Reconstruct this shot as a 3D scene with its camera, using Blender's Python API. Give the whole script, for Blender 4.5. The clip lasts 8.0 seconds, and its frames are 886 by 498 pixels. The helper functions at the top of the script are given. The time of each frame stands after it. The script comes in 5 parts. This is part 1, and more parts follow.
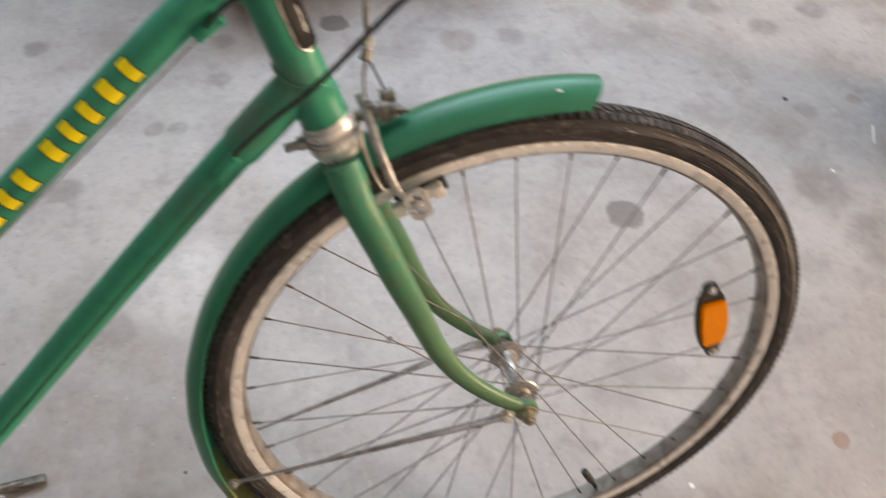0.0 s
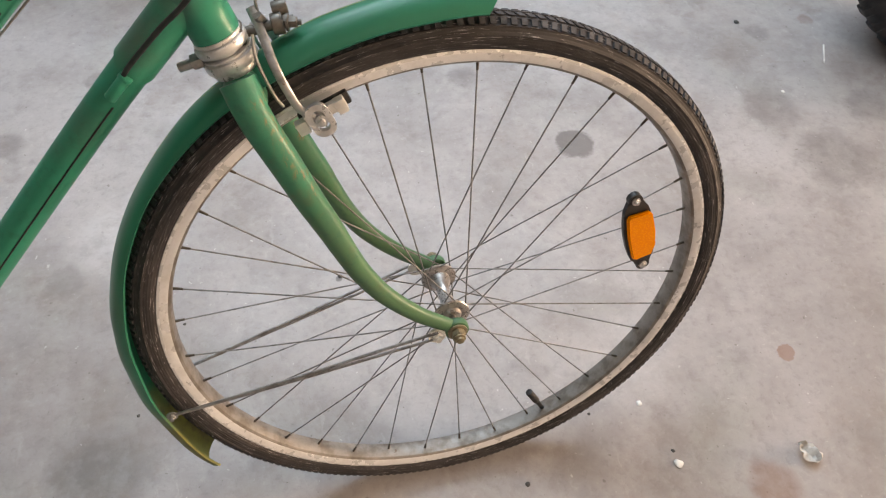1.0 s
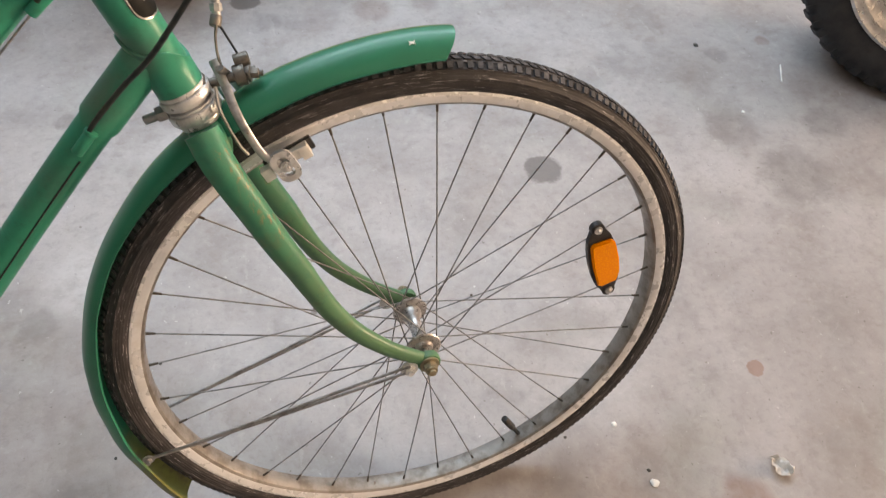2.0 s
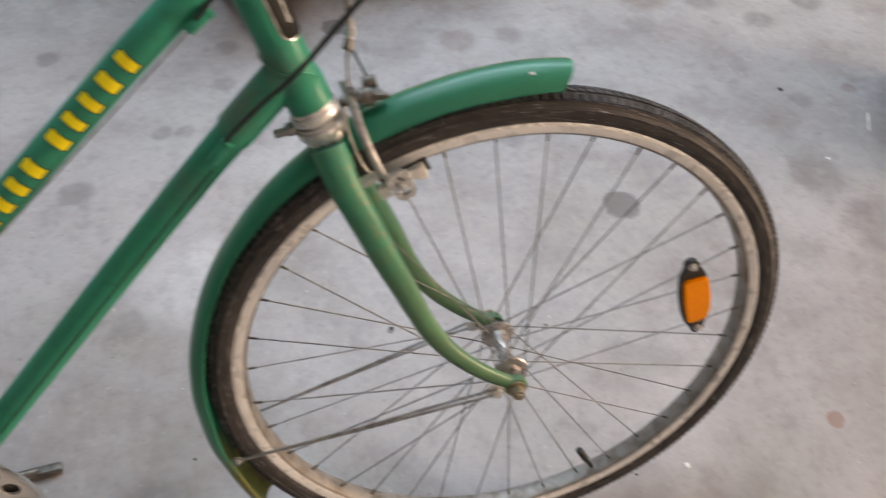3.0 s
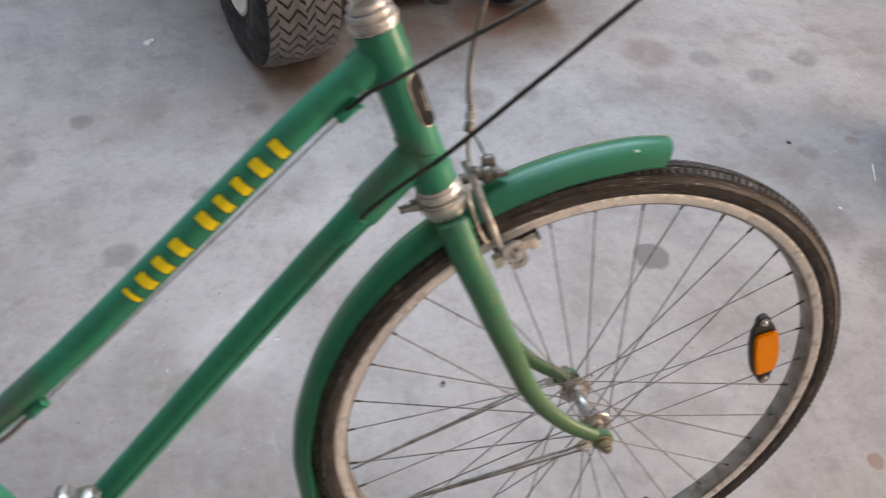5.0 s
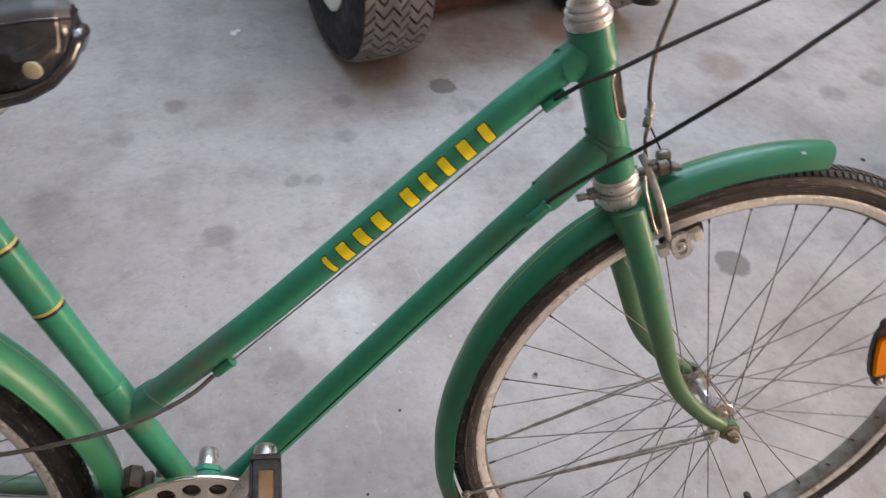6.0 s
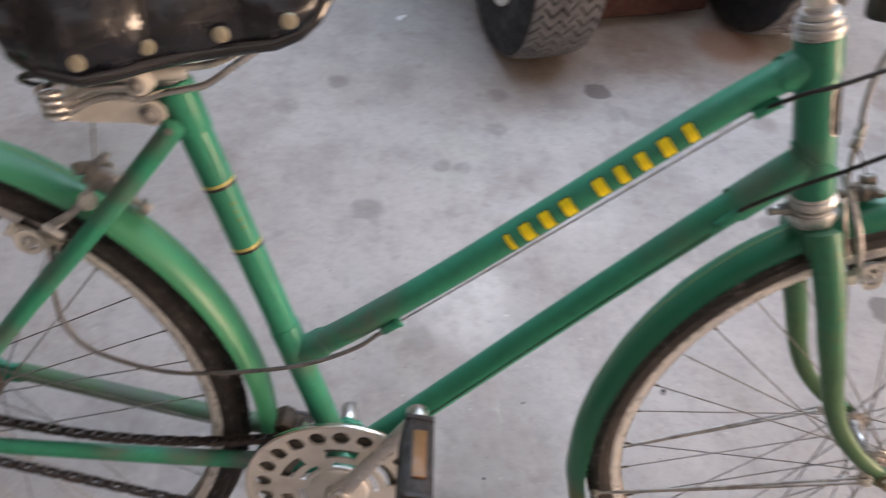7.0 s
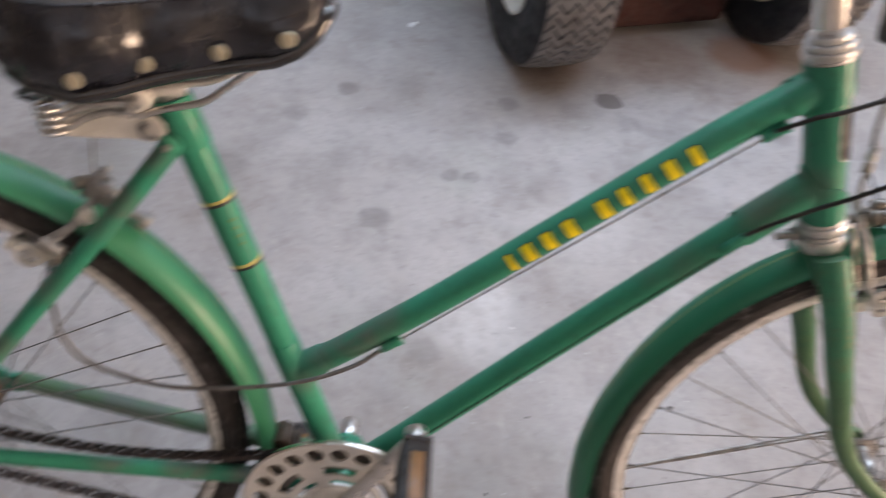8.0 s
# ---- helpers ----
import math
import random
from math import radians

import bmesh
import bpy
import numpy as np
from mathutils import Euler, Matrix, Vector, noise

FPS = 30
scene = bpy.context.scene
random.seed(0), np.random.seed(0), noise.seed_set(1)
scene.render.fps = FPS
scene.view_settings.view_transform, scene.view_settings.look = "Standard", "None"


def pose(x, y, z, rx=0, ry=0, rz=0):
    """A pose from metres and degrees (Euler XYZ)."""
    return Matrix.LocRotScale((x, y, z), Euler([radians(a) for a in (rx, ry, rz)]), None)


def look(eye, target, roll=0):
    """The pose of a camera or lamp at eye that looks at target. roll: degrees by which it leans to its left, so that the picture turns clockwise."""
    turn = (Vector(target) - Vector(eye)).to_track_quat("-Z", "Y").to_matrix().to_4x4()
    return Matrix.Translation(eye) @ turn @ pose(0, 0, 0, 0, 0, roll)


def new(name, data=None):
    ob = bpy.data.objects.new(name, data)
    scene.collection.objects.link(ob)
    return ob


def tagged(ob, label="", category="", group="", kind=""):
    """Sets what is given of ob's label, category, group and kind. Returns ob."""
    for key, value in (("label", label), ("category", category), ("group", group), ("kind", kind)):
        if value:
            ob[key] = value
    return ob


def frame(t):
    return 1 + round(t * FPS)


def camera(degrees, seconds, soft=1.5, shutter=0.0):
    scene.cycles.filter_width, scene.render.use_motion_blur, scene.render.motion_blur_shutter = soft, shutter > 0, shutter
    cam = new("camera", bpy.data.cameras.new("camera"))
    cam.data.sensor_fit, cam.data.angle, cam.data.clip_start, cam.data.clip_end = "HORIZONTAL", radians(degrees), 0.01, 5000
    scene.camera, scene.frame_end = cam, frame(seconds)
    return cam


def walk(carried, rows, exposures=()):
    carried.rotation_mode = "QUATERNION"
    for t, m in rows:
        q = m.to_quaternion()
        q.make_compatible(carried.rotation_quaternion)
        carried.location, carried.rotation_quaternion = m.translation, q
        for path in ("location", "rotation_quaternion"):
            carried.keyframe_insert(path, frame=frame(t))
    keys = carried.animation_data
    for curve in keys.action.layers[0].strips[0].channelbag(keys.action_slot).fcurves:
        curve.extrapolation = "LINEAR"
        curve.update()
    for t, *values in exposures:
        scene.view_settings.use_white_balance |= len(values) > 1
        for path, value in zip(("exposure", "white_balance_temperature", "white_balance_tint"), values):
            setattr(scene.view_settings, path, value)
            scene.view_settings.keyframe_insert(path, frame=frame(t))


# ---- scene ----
cam = camera(61.76, 8.0, soft=1.15, shutter=0.75)
PATH = [
    (0.0, -0.1921, -0.3087, 1.0435, 38.99, -3.14, -10.73),
    (0.2, -0.1681, -0.3228, 1.0387, 38.26, -2.94, -12.12),
    (0.5, -0.1439, -0.3388, 1.0282, 36.22, -2.52, -12.42),
    (1.0, -0.1329, -0.3496, 1.0238, 35.73, -2.25, -13.58),
    (1.5, -0.1267, -0.3480, 1.0324, 36.34, -2.15, -15.27),
    (1.7, -0.1203, -0.3485, 1.0383, 36.75, -2.32, -16.26),
    (2.8, -0.1501, -0.3560, 1.0569, 39.19, -1.96, -12.77),
    (3.0, -0.1736, -0.3542, 1.0546, 39.52, -1.51, -10.93),
    (3.2, -0.1854, -0.3508, 1.0594, 40.03, -1.25, -9.59),
    (3.5, -0.1938, -0.3549, 1.0608, 40.00, -1.74, -8.58),
    (4.0, -0.1968, -0.3561, 1.0702, 40.80, -2.18, -8.25),
    (4.2, -0.1972, -0.3510, 1.0769, 41.40, -2.47, -8.98),
    (5.3, -0.3743, -0.3366, 1.0999, 43.02, -2.40, -13.67),
    (5.5, -0.4197, -0.3389, 1.0970, 42.74, -2.73, -13.21),
    (5.8, -0.4607, -0.3428, 1.1026, 42.81, -3.37, -11.81),
    (6.0, -0.4686, -0.3479, 1.1052, 43.14, -3.75, -10.43),
    (6.2, -0.4756, -0.3535, 1.1052, 43.59, -4.17, -8.78),
    (6.5, -0.4974, -0.3593, 1.1017, 43.71, -3.88, -5.41),
    (6.8, -0.5231, -0.3634, 1.0989, 43.28, -3.79, -1.73),
    (7.0, -0.5436, -0.3673, 1.0968, 42.69, -3.57, 1.02),
    (7.2, -0.5613, -0.3704, 1.0960, 42.43, -3.19, 3.60),
    (7.5, -0.5767, -0.3722, 1.0961, 42.37, -2.28, 6.57),
    (7.8, -0.5625, -0.3618, 1.0979, 42.39, -2.75, 5.06),
    (8.0, -0.5331, -0.3488, 1.1018, 42.78, -3.47, 2.33),
]
EXPOSURES = [(0.0, 0.20, 7950, 30), (1.7, 0.23, 7950, 30), (3.0, 0.04, 7620, 30), (5.5, 0.05, 7470, 32), (8.0, 0.09, 7500, 35)]
walk(cam, [(t, pose(x, y, z, rx, ry, rz)) for t, x, y, z, rx, ry, rz in PATH], EXPOSURES)

# ---- light ----
world = bpy.data.worlds.new("sky")
scene.world = world
world.use_nodes = True
sky = world.node_tree.nodes.new("ShaderNodeTexSky")
sky.sky_type, sky.sun_disc = "NISHITA", False
sky.sun_elevation, sky.sun_rotation = radians(40), radians(150)
world.node_tree.nodes["Background"].inputs[1].default_value = 0.12
world.node_tree.links.new(sky.outputs[0], world.node_tree.nodes["Background"].inputs[0])


def tube_lamp(x, y, power, colour, length=2.4):
    """The glowing tubes of one unseen hanging fixture: most light falls down, some is added upwards to the ceiling as
    soft fill.
    """
    for z, turn, share in ((2.335, 0, 0.76), (2.48, 180, 0.24)):
        data = bpy.data.lights.new("fluorescent_tubes", "AREA")
        data.shape, data.size, data.size_y, data.energy, data.color = "RECTANGLE", length, 0.70, power * share, colour
        lamp = new("fluorescent_tubes", data)
        lamp.matrix_world = pose(x, y, z, turn)


# The weak first lamp is unseen fill, added for the side that faces the viewer
LAMPS = [(-0.6, -2.0, 6, (0.60, 0.85, 1.0)), (-0.45, 0.85, 25, (0.49, 0.80, 1.0)), (0.30, 1.95, 88, (0.50, 0.80, 1.0))]
for row in LAMPS:
    tube_lamp(*row)
# Daylight in the open garage door
data = bpy.data.lights.new("door_daylight", "AREA")
data.shape, data.size, data.size_y, data.energy, data.color = "RECTANGLE", 2.1, 4.2, 800.0, (1.0, 0.86, 0.62)
door_light = new("door_daylight", data)
door_light.matrix_world = look((7.48, -1.6, 1.12), (0.0, -1.6, 0.9))

# ---- materials ----


class Nodes:
    """A short way to write node trees."""

    def __init__(self, name, rough=0.5, metal=0.0, coat=0.0):
        self.mat = bpy.data.materials.new(name)
        self.mat.use_nodes = True
        self.tree = self.mat.node_tree
        self.shader = self.tree.nodes["Principled BSDF"]
        self.shader.inputs["Roughness"].default_value = rough
        self.shader.inputs["Metallic"].default_value = metal
        self.shader.inputs["Coat Weight"].default_value = coat
        self.shader.inputs["Coat Roughness"].default_value = 0.18
        self.place = self.add("ShaderNodeTexCoord").outputs["Object"]

    def add(self, kind, **sets):
        node = self.tree.nodes.new(kind)
        for key, value in sets.items():
            node.inputs[key].default_value = value
        return node

    def link(self, a, b):
        self.tree.links.new(a, b)

    def put(self, socket, value):
        if isinstance(value, bpy.types.NodeSocket):
            self.link(value, socket)
        else:
            socket.default_value = value

    def noise(self, scale, detail=4.0, rough=0.6, vector=None, distortion=0.0):
        node = self.add("ShaderNodeTexNoise", Scale=scale, Detail=detail, Roughness=rough, Distortion=distortion)
        self.link(vector or self.place, node.inputs["Vector"])
        return node.outputs["Fac"]

    def ramp(self, fac, low, high, a=0.0, b=1.0):
        node = self.add("ShaderNodeMapRange")
        node.interpolation_type = "SMOOTHSTEP"
        for key, value in zip(("Value", "From Min", "From Max", "To Min", "To Max"), (fac, low, high, a, b)):
            self.put(node.inputs[key], value)
        return node.outputs[0]

    def math(self, op, a, b=0.0):
        node = self.add("ShaderNodeMath")
        node.operation = op
        self.put(node.inputs[0], a)
        self.put(node.inputs[1], b)
        return node.outputs[0]

    def mix(self, fac, a, b):
        node = self.tree.nodes.new("ShaderNodeMix")
        node.data_type = "RGBA"
        for key, value in ((0, fac), (6, a), (7, b)):
            if isinstance(value, tuple):
                value = (*value, 1.0)
            self.put(node.inputs[key], value)
        return node.outputs[2]

    def colour(self, value):
        self.put(self.shader.inputs["Base Color"], (*value, 1.0) if isinstance(value, tuple) else value)
        return self

    def rough(self, value):
        self.put(self.shader.inputs["Roughness"], value)
        return self

    def bump(self, height, strength=0.2, distance=0.001):
        node = self.add("ShaderNodeBump", Strength=strength, Distance=distance)
        self.link(height, node.inputs["Height"])
        self.link(node.outputs[0], self.shader.inputs["Normal"])
        return self


def worn(name, base, dark, rough=0.4, metal=0.0, coat=0.0, scale=30.0, amount=0.6, fine=250.0, relief=0.15, rust=None, rust_from=0.66):
    """A surface whose colour wanders between base and dark, with fine grain and, if asked, rust spots."""
    n = Nodes(name, rough, metal, coat)
    patch = n.ramp(n.noise(scale), 0.42, 0.68, 0.0, amount)
    colour = n.mix(patch, base, dark)
    grain = n.noise(fine, 3.0)
    colour = n.mix(n.ramp(grain, 0.5, 0.8, 0.0, 0.25), colour, dark)
    if rust:
        spots = n.ramp(n.noise(scale * 2.3, 6.0, 0.7), rust_from, rust_from + 0.06)
        colour = n.mix(spots, colour, rust)
        if metal:
            n.put(n.shader.inputs["Metallic"], n.math("MULTIPLY", n.math("SUBTRACT", 1.0, spots), metal))
    n.colour(colour)
    n.rough(n.ramp(n.noise(scale * 1.7), 0.3, 0.75, rough * 0.8, min(1.0, rough * 1.45)))
    n.bump(grain, relief, 0.0006)
    return n.mat


# Grimy places on the frame's tubes, partly painted shade on the seat stays: x, y, z in the bicycle's upright measure,
# radius, strength
GRIME_AND_SHADE = [(-0.606, 0.0, 0.486, 0.048, 0.90), (-0.575, 0.003, 0.512, 0.036, 0.60), (-0.640, 0.0, 0.455, 0.032, 0.6), (-0.244, -0.002, 0.680, 0.046, 0.60), (-0.312, 0.0, 0.612, 0.050, 0.30), (-0.655, -0.010, 0.425, 0.030, 0.45), (-0.200, -0.008, 0.702, 0.028, 0.45), (-0.645, 0.0, 0.300, 0.050, 0.55), (-1.010, -0.055, 0.390, 0.060, 0.5), (-0.88, 0.04, 0.30, 0.10, 0.8), (-0.76, 0.03, 0.287, 0.06, 0.8), (-0.97, 0.05, 0.315, 0.05, 0.7), (-0.715, -0.028, 0.292, 0.045, 0.9), (-0.79, -0.034, 0.306, 0.040, 0.8), (-0.87, -0.042, 0.318, 0.035, 0.7), (-0.826, -0.030, 0.648, 0.050, 1.0), (-0.896, -0.034, 0.572, 0.045, 0.8), (-0.95, -0.05, 0.486, 0.04, 0.6), (-0.780, -0.020, 0.700, 0.034, 0.9)]
# Scratches down the fork to bare rust: x, z, radius
SCRATCHES = [(-0.156, 0.622, 0.013), (-0.150, 0.606, 0.014), (-0.144, 0.590, 0.014), (-0.139, 0.574, 0.014), (-0.133, 0.558, 0.013), (-0.127, 0.540, 0.012)]


def enamel(name, base, dark, faded=False):
    """Old green enamel: worn tones, specks, grimy places with some painted shade, dust on what faces up; faded: olive
    and rust-scratched low down.
    """
    n = Nodes(name, 0.30, 0.0, 0.10 if faded else 0.14)
    n.shader.inputs["Specular IOR Level"].default_value = 0.28
    n.shader.inputs["Coat Roughness"].default_value = 0.11
    mid, fine = n.noise(30.0, 6.0, 0.65), n.noise(300.0, 3.0)
    colour = n.mix(n.ramp(n.noise(12.0), 0.40, 0.68, 0.0, 0.6), base, dark)
    if faded:
        axis = n.add("ShaderNodeSeparateXYZ")
        n.link(n.place, axis.inputs[0])
        height = n.math("ADD", axis.outputs[2], n.math("MULTIPLY", n.math("SUBTRACT", mid, 0.5), 0.12))
        colour = n.mix(n.ramp(height, 0.60, 0.42, 0.06, 0.80), colour, (0.098, 0.185, 0.085))
        colour = n.mix(n.ramp(n.noise(38.0, 6.0, 0.7), 0.52, 0.68, 0.0, 0.40), colour, (0.110, 0.150, 0.080))
        colour = n.mix(n.ramp(n.noise(16.0, 6.0, 0.72), 0.40, 0.66, 0.0, 0.55), colour, (0.085, 0.185, 0.120))
    colour = n.mix(n.ramp(n.noise(85.0, 6.0, 0.75), 0.50, 0.68, 0.0, 0.38), colour, (0.026, 0.130, 0.094))
    chips = n.ramp(n.noise(48.0, 6.0, 0.72), 0.650 if faded else 0.69, 0.720 if faded else 0.76, 0.0, 0.9)
    colour = n.mix(chips, colour, (0.17, 0.135, 0.065) if faded else (0.10, 0.105, 0.055))
    grime_shade = None
    for x, y, z, radius, strength in GRIME_AND_SHADE:
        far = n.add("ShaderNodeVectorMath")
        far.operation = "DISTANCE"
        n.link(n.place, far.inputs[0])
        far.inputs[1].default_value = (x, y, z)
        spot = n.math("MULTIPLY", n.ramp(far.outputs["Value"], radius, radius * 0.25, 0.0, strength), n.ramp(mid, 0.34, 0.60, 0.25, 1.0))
        grime_shade = spot if grime_shade is None else n.math("MAXIMUM", grime_shade, spot)
    colour = n.mix(grime_shade, colour, (0.135, 0.155, 0.142))
    if faded:
        flat = n.add("ShaderNodeVectorMath")
        flat.operation = "MULTIPLY"
        n.link(n.place, flat.inputs[0])
        flat.inputs[1].default_value = (1.0, 0.0, 1.0)
        band = None
        for x, z, radius in SCRATCHES:
            far = n.add("ShaderNodeVectorMath")
            far.operation = "DISTANCE"
            n.link(flat.outputs[0], far.inputs[0])
            far.inputs[1].default_value = (x, 0.0, z)
            spot = n.ramp(far.outputs["Value"], radius, 0.0)
            band = spot if band is None else n.math("MAXIMUM", band, spot)
        slant = n.add("ShaderNodeMapping")
        n.link(n.place, slant.inputs["Vector"])
        slant.inputs["Rotation"].default_value = (0.0, radians(20), 0.0)
        slant.inputs["Scale"].default_value = (1.5, 1.5, 0.13)
        streak = n.ramp(n.noise(210.0, 5.0, 0.7, slant.outputs[0]), 0.52, 0.62)
        colour = n.mix(n.math("MULTIPLY", n.ramp(band, 0.15, 0.85, 0.0, 0.62), streak), colour, (0.33, 0.18, 0.075))
    n.colour(colour)
    n.rough(n.ramp(n.math("MAXIMUM", grime_shade, n.ramp(n.noise(20.0, 5.0), 0.45, 0.75, 0.0, 0.5)), 0.0, 1.0, 0.44 if faded else 0.40, 0.64 if faded else 0.58))
    n.bump(n.math("ADD", fine, n.math("MULTIPLY", mid, 0.5)), 0.04, 0.0006)
    return n.mat


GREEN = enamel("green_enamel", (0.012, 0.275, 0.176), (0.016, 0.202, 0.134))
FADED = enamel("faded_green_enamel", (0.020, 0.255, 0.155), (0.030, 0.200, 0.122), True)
FENDER = worn("fender_enamel", (0.016, 0.248, 0.130), (0.018, 0.180, 0.098), 0.44, 0.0, 0.06, 9.0, 0.5, 320.0, 0.04, (0.14, 0.16, 0.10), 0.735)


def fender_tail():
    """The fender's enamel, gone olive with mud towards its lower tail."""
    n = Nodes("muddy_fender_enamel", 0.26, 0.0, 0.12)
    n.shader.inputs["Specular IOR Level"].default_value = 0.38
    axis = n.add("ShaderNodeSeparateXYZ")
    n.link(n.place, axis.inputs[0])
    height = n.math("ADD", axis.outputs[2], n.math("MULTIPLY", n.math("SUBTRACT", n.noise(22.0, 5.0), 0.5), 0.09))
    mud = n.ramp(height, -0.055, -0.125, 0.0, 1.0)
    green = n.mix(n.ramp(n.noise(9.0), 0.42, 0.68, 0.0, 0.5), (0.006, 0.205, 0.118), (0.009, 0.150, 0.088))
    green = n.mix(n.ramp(n.noise(24.0, 6.0, 0.7), 0.735, 0.78), green, (0.14, 0.16, 0.10))
    olive = n.mix(n.ramp(n.noise(30.0, 5.0), 0.4, 0.65), (0.150, 0.160, 0.035), (0.085, 0.080, 0.028))
    n.colour(n.mix(mud, green, olive))
    n.rough(n.ramp(mud, 0.0, 1.0, 0.34, 0.60))
    n.bump(n.noise(300.0, 3.0), 0.05, 0.0006)
    return n.mat


MUDDY = fender_tail()
YELLOW = worn("yellow_decal", (0.96, 0.80, 0.015), (0.90, 0.70, 0.015), 0.45, 0.0, 0.0, 60.0, 0.4)
PRINT = worn("faded_print", (0.060, 0.190, 0.070), (0.030, 0.170, 0.080), 0.5)
PALE = worn("pale_yellow_line", (0.50, 0.46, 0.16), (0.40, 0.38, 0.12), 0.5, 0.0, 0.0, 60.0, 0.5)
FIGURE = worn("grey_badge_print", (0.36, 0.36, 0.35), (0.14, 0.14, 0.14), 0.6)
BADGE = worn("black_badge_enamel", (0.006, 0.007, 0.007), (0.012, 0.013, 0.013), 0.55)
BADGE.node_tree.nodes["Principled BSDF"].inputs["Specular IOR Level"].default_value = 0.15
BLACK = worn("black_line", (0.012, 0.014, 0.013), (0.03, 0.035, 0.03), 0.45)
CHROME = worn("dull_chrome", (0.68, 0.67, 0.66), (0.44, 0.42, 0.40), 0.30, 0.95, 0.0, 40.0, 0.6, 400.0, 0.1, (0.20, 0.11, 0.06), 0.70)
HEADSET = worn("matt_plated_steel", (0.68, 0.69, 0.70), (0.43, 0.42, 0.41), 0.32, 0.55, 0.0, 60.0, 0.7, 400.0, 0.15, (0.20, 0.12, 0.07), 0.68)
ARM = worn("dull_plated_steel", (0.45, 0.455, 0.46), (0.18, 0.175, 0.17), 0.36, 0.55, 0.0, 70.0, 0.8, 400.0, 0.15, (0.17, 0.09, 0.045), 0.66)
BRIGHT = worn("bright_chrome", (0.80, 0.78, 0.75), (0.60, 0.57, 0.53), 0.16, 1.0, 0.0, 30.0, 0.5)
RIM = worn("rim_steel", (0.82, 0.82, 0.82), (0.60, 0.59, 0.57), 0.30, 0.28, 0.0, 34.0, 0.60, 300.0, 0.12, (0.30, 0.20, 0.12), 0.70)
STEEL = worn("grey_steel", (0.42, 0.415, 0.405), (0.20, 0.185, 0.175), 0.42, 0.9, 0.0, 60.0, 0.7, 400.0, 0.2, (0.16, 0.085, 0.045), 0.64)
ZINC = worn("cream_plated_steel", (0.84, 0.83, 0.79), (0.60, 0.58, 0.54), 0.38, 0.25, 0.0, 50.0, 0.6, 400.0, 0.1, (0.20, 0.11, 0.05), 0.70)
GREASY = worn("greasy_dark_steel", (0.20, 0.185, 0.165), (0.085, 0.072, 0.060), 0.42, 0.7, 0.0, 70.0, 0.8, 400.0, 0.2, (0.13, 0.07, 0.04), 0.64)
# Inner face of the rim: its dark reflections are put into the base colour
CHANNEL = worn("dark_reflection_channel", (0.34, 0.315, 0.29), (0.18, 0.15, 0.125), 0.50, 0.6, 0.0, 40.0, 0.8, 300.0, 0.12, (0.15, 0.10, 0.07), 0.66)
# Rim edge: the bright highlight along it is put into the base colour
LIP = worn("highlight_rim_edge", (0.92, 0.92, 0.91), (0.80, 0.79, 0.77), 0.24, 0.3, 0.0, 40.0, 0.5)
SPOKE = worn("spoke_wire", (0.29, 0.285, 0.282), (0.14, 0.135, 0.132), 0.40, 0.6, 0.0, 70.0, 0.7)
BRASS = worn("brass_nipple", (0.145, 0.122, 0.098), (0.08, 0.068, 0.058), 0.42, 0.8, 0.0, 80.0, 0.6)
HUBSTEEL = worn("dull_hub_steel", (0.52, 0.50, 0.49), (0.26, 0.235, 0.22), 0.30, 0.65, 0.0, 90.0, 0.8, 400.0, 0.2, (0.14, 0.08, 0.05), 0.62)
BRASS_NUT = worn("brassy_nut", (0.30, 0.25, 0.16), (0.16, 0.13, 0.085), 0.38, 0.55, 0.0, 120.0, 0.7)
RUSTY = worn("rusty_hub_steel", (0.115, 0.078, 0.058), (0.06, 0.040, 0.030), 0.6, 0.4, 0.0, 40.0, 0.8)
HUBRUST = worn("dusty_rusted_hub", (0.155, 0.120, 0.098), (0.08, 0.060, 0.048), 0.65, 0.2, 0.0, 50.0, 0.8)
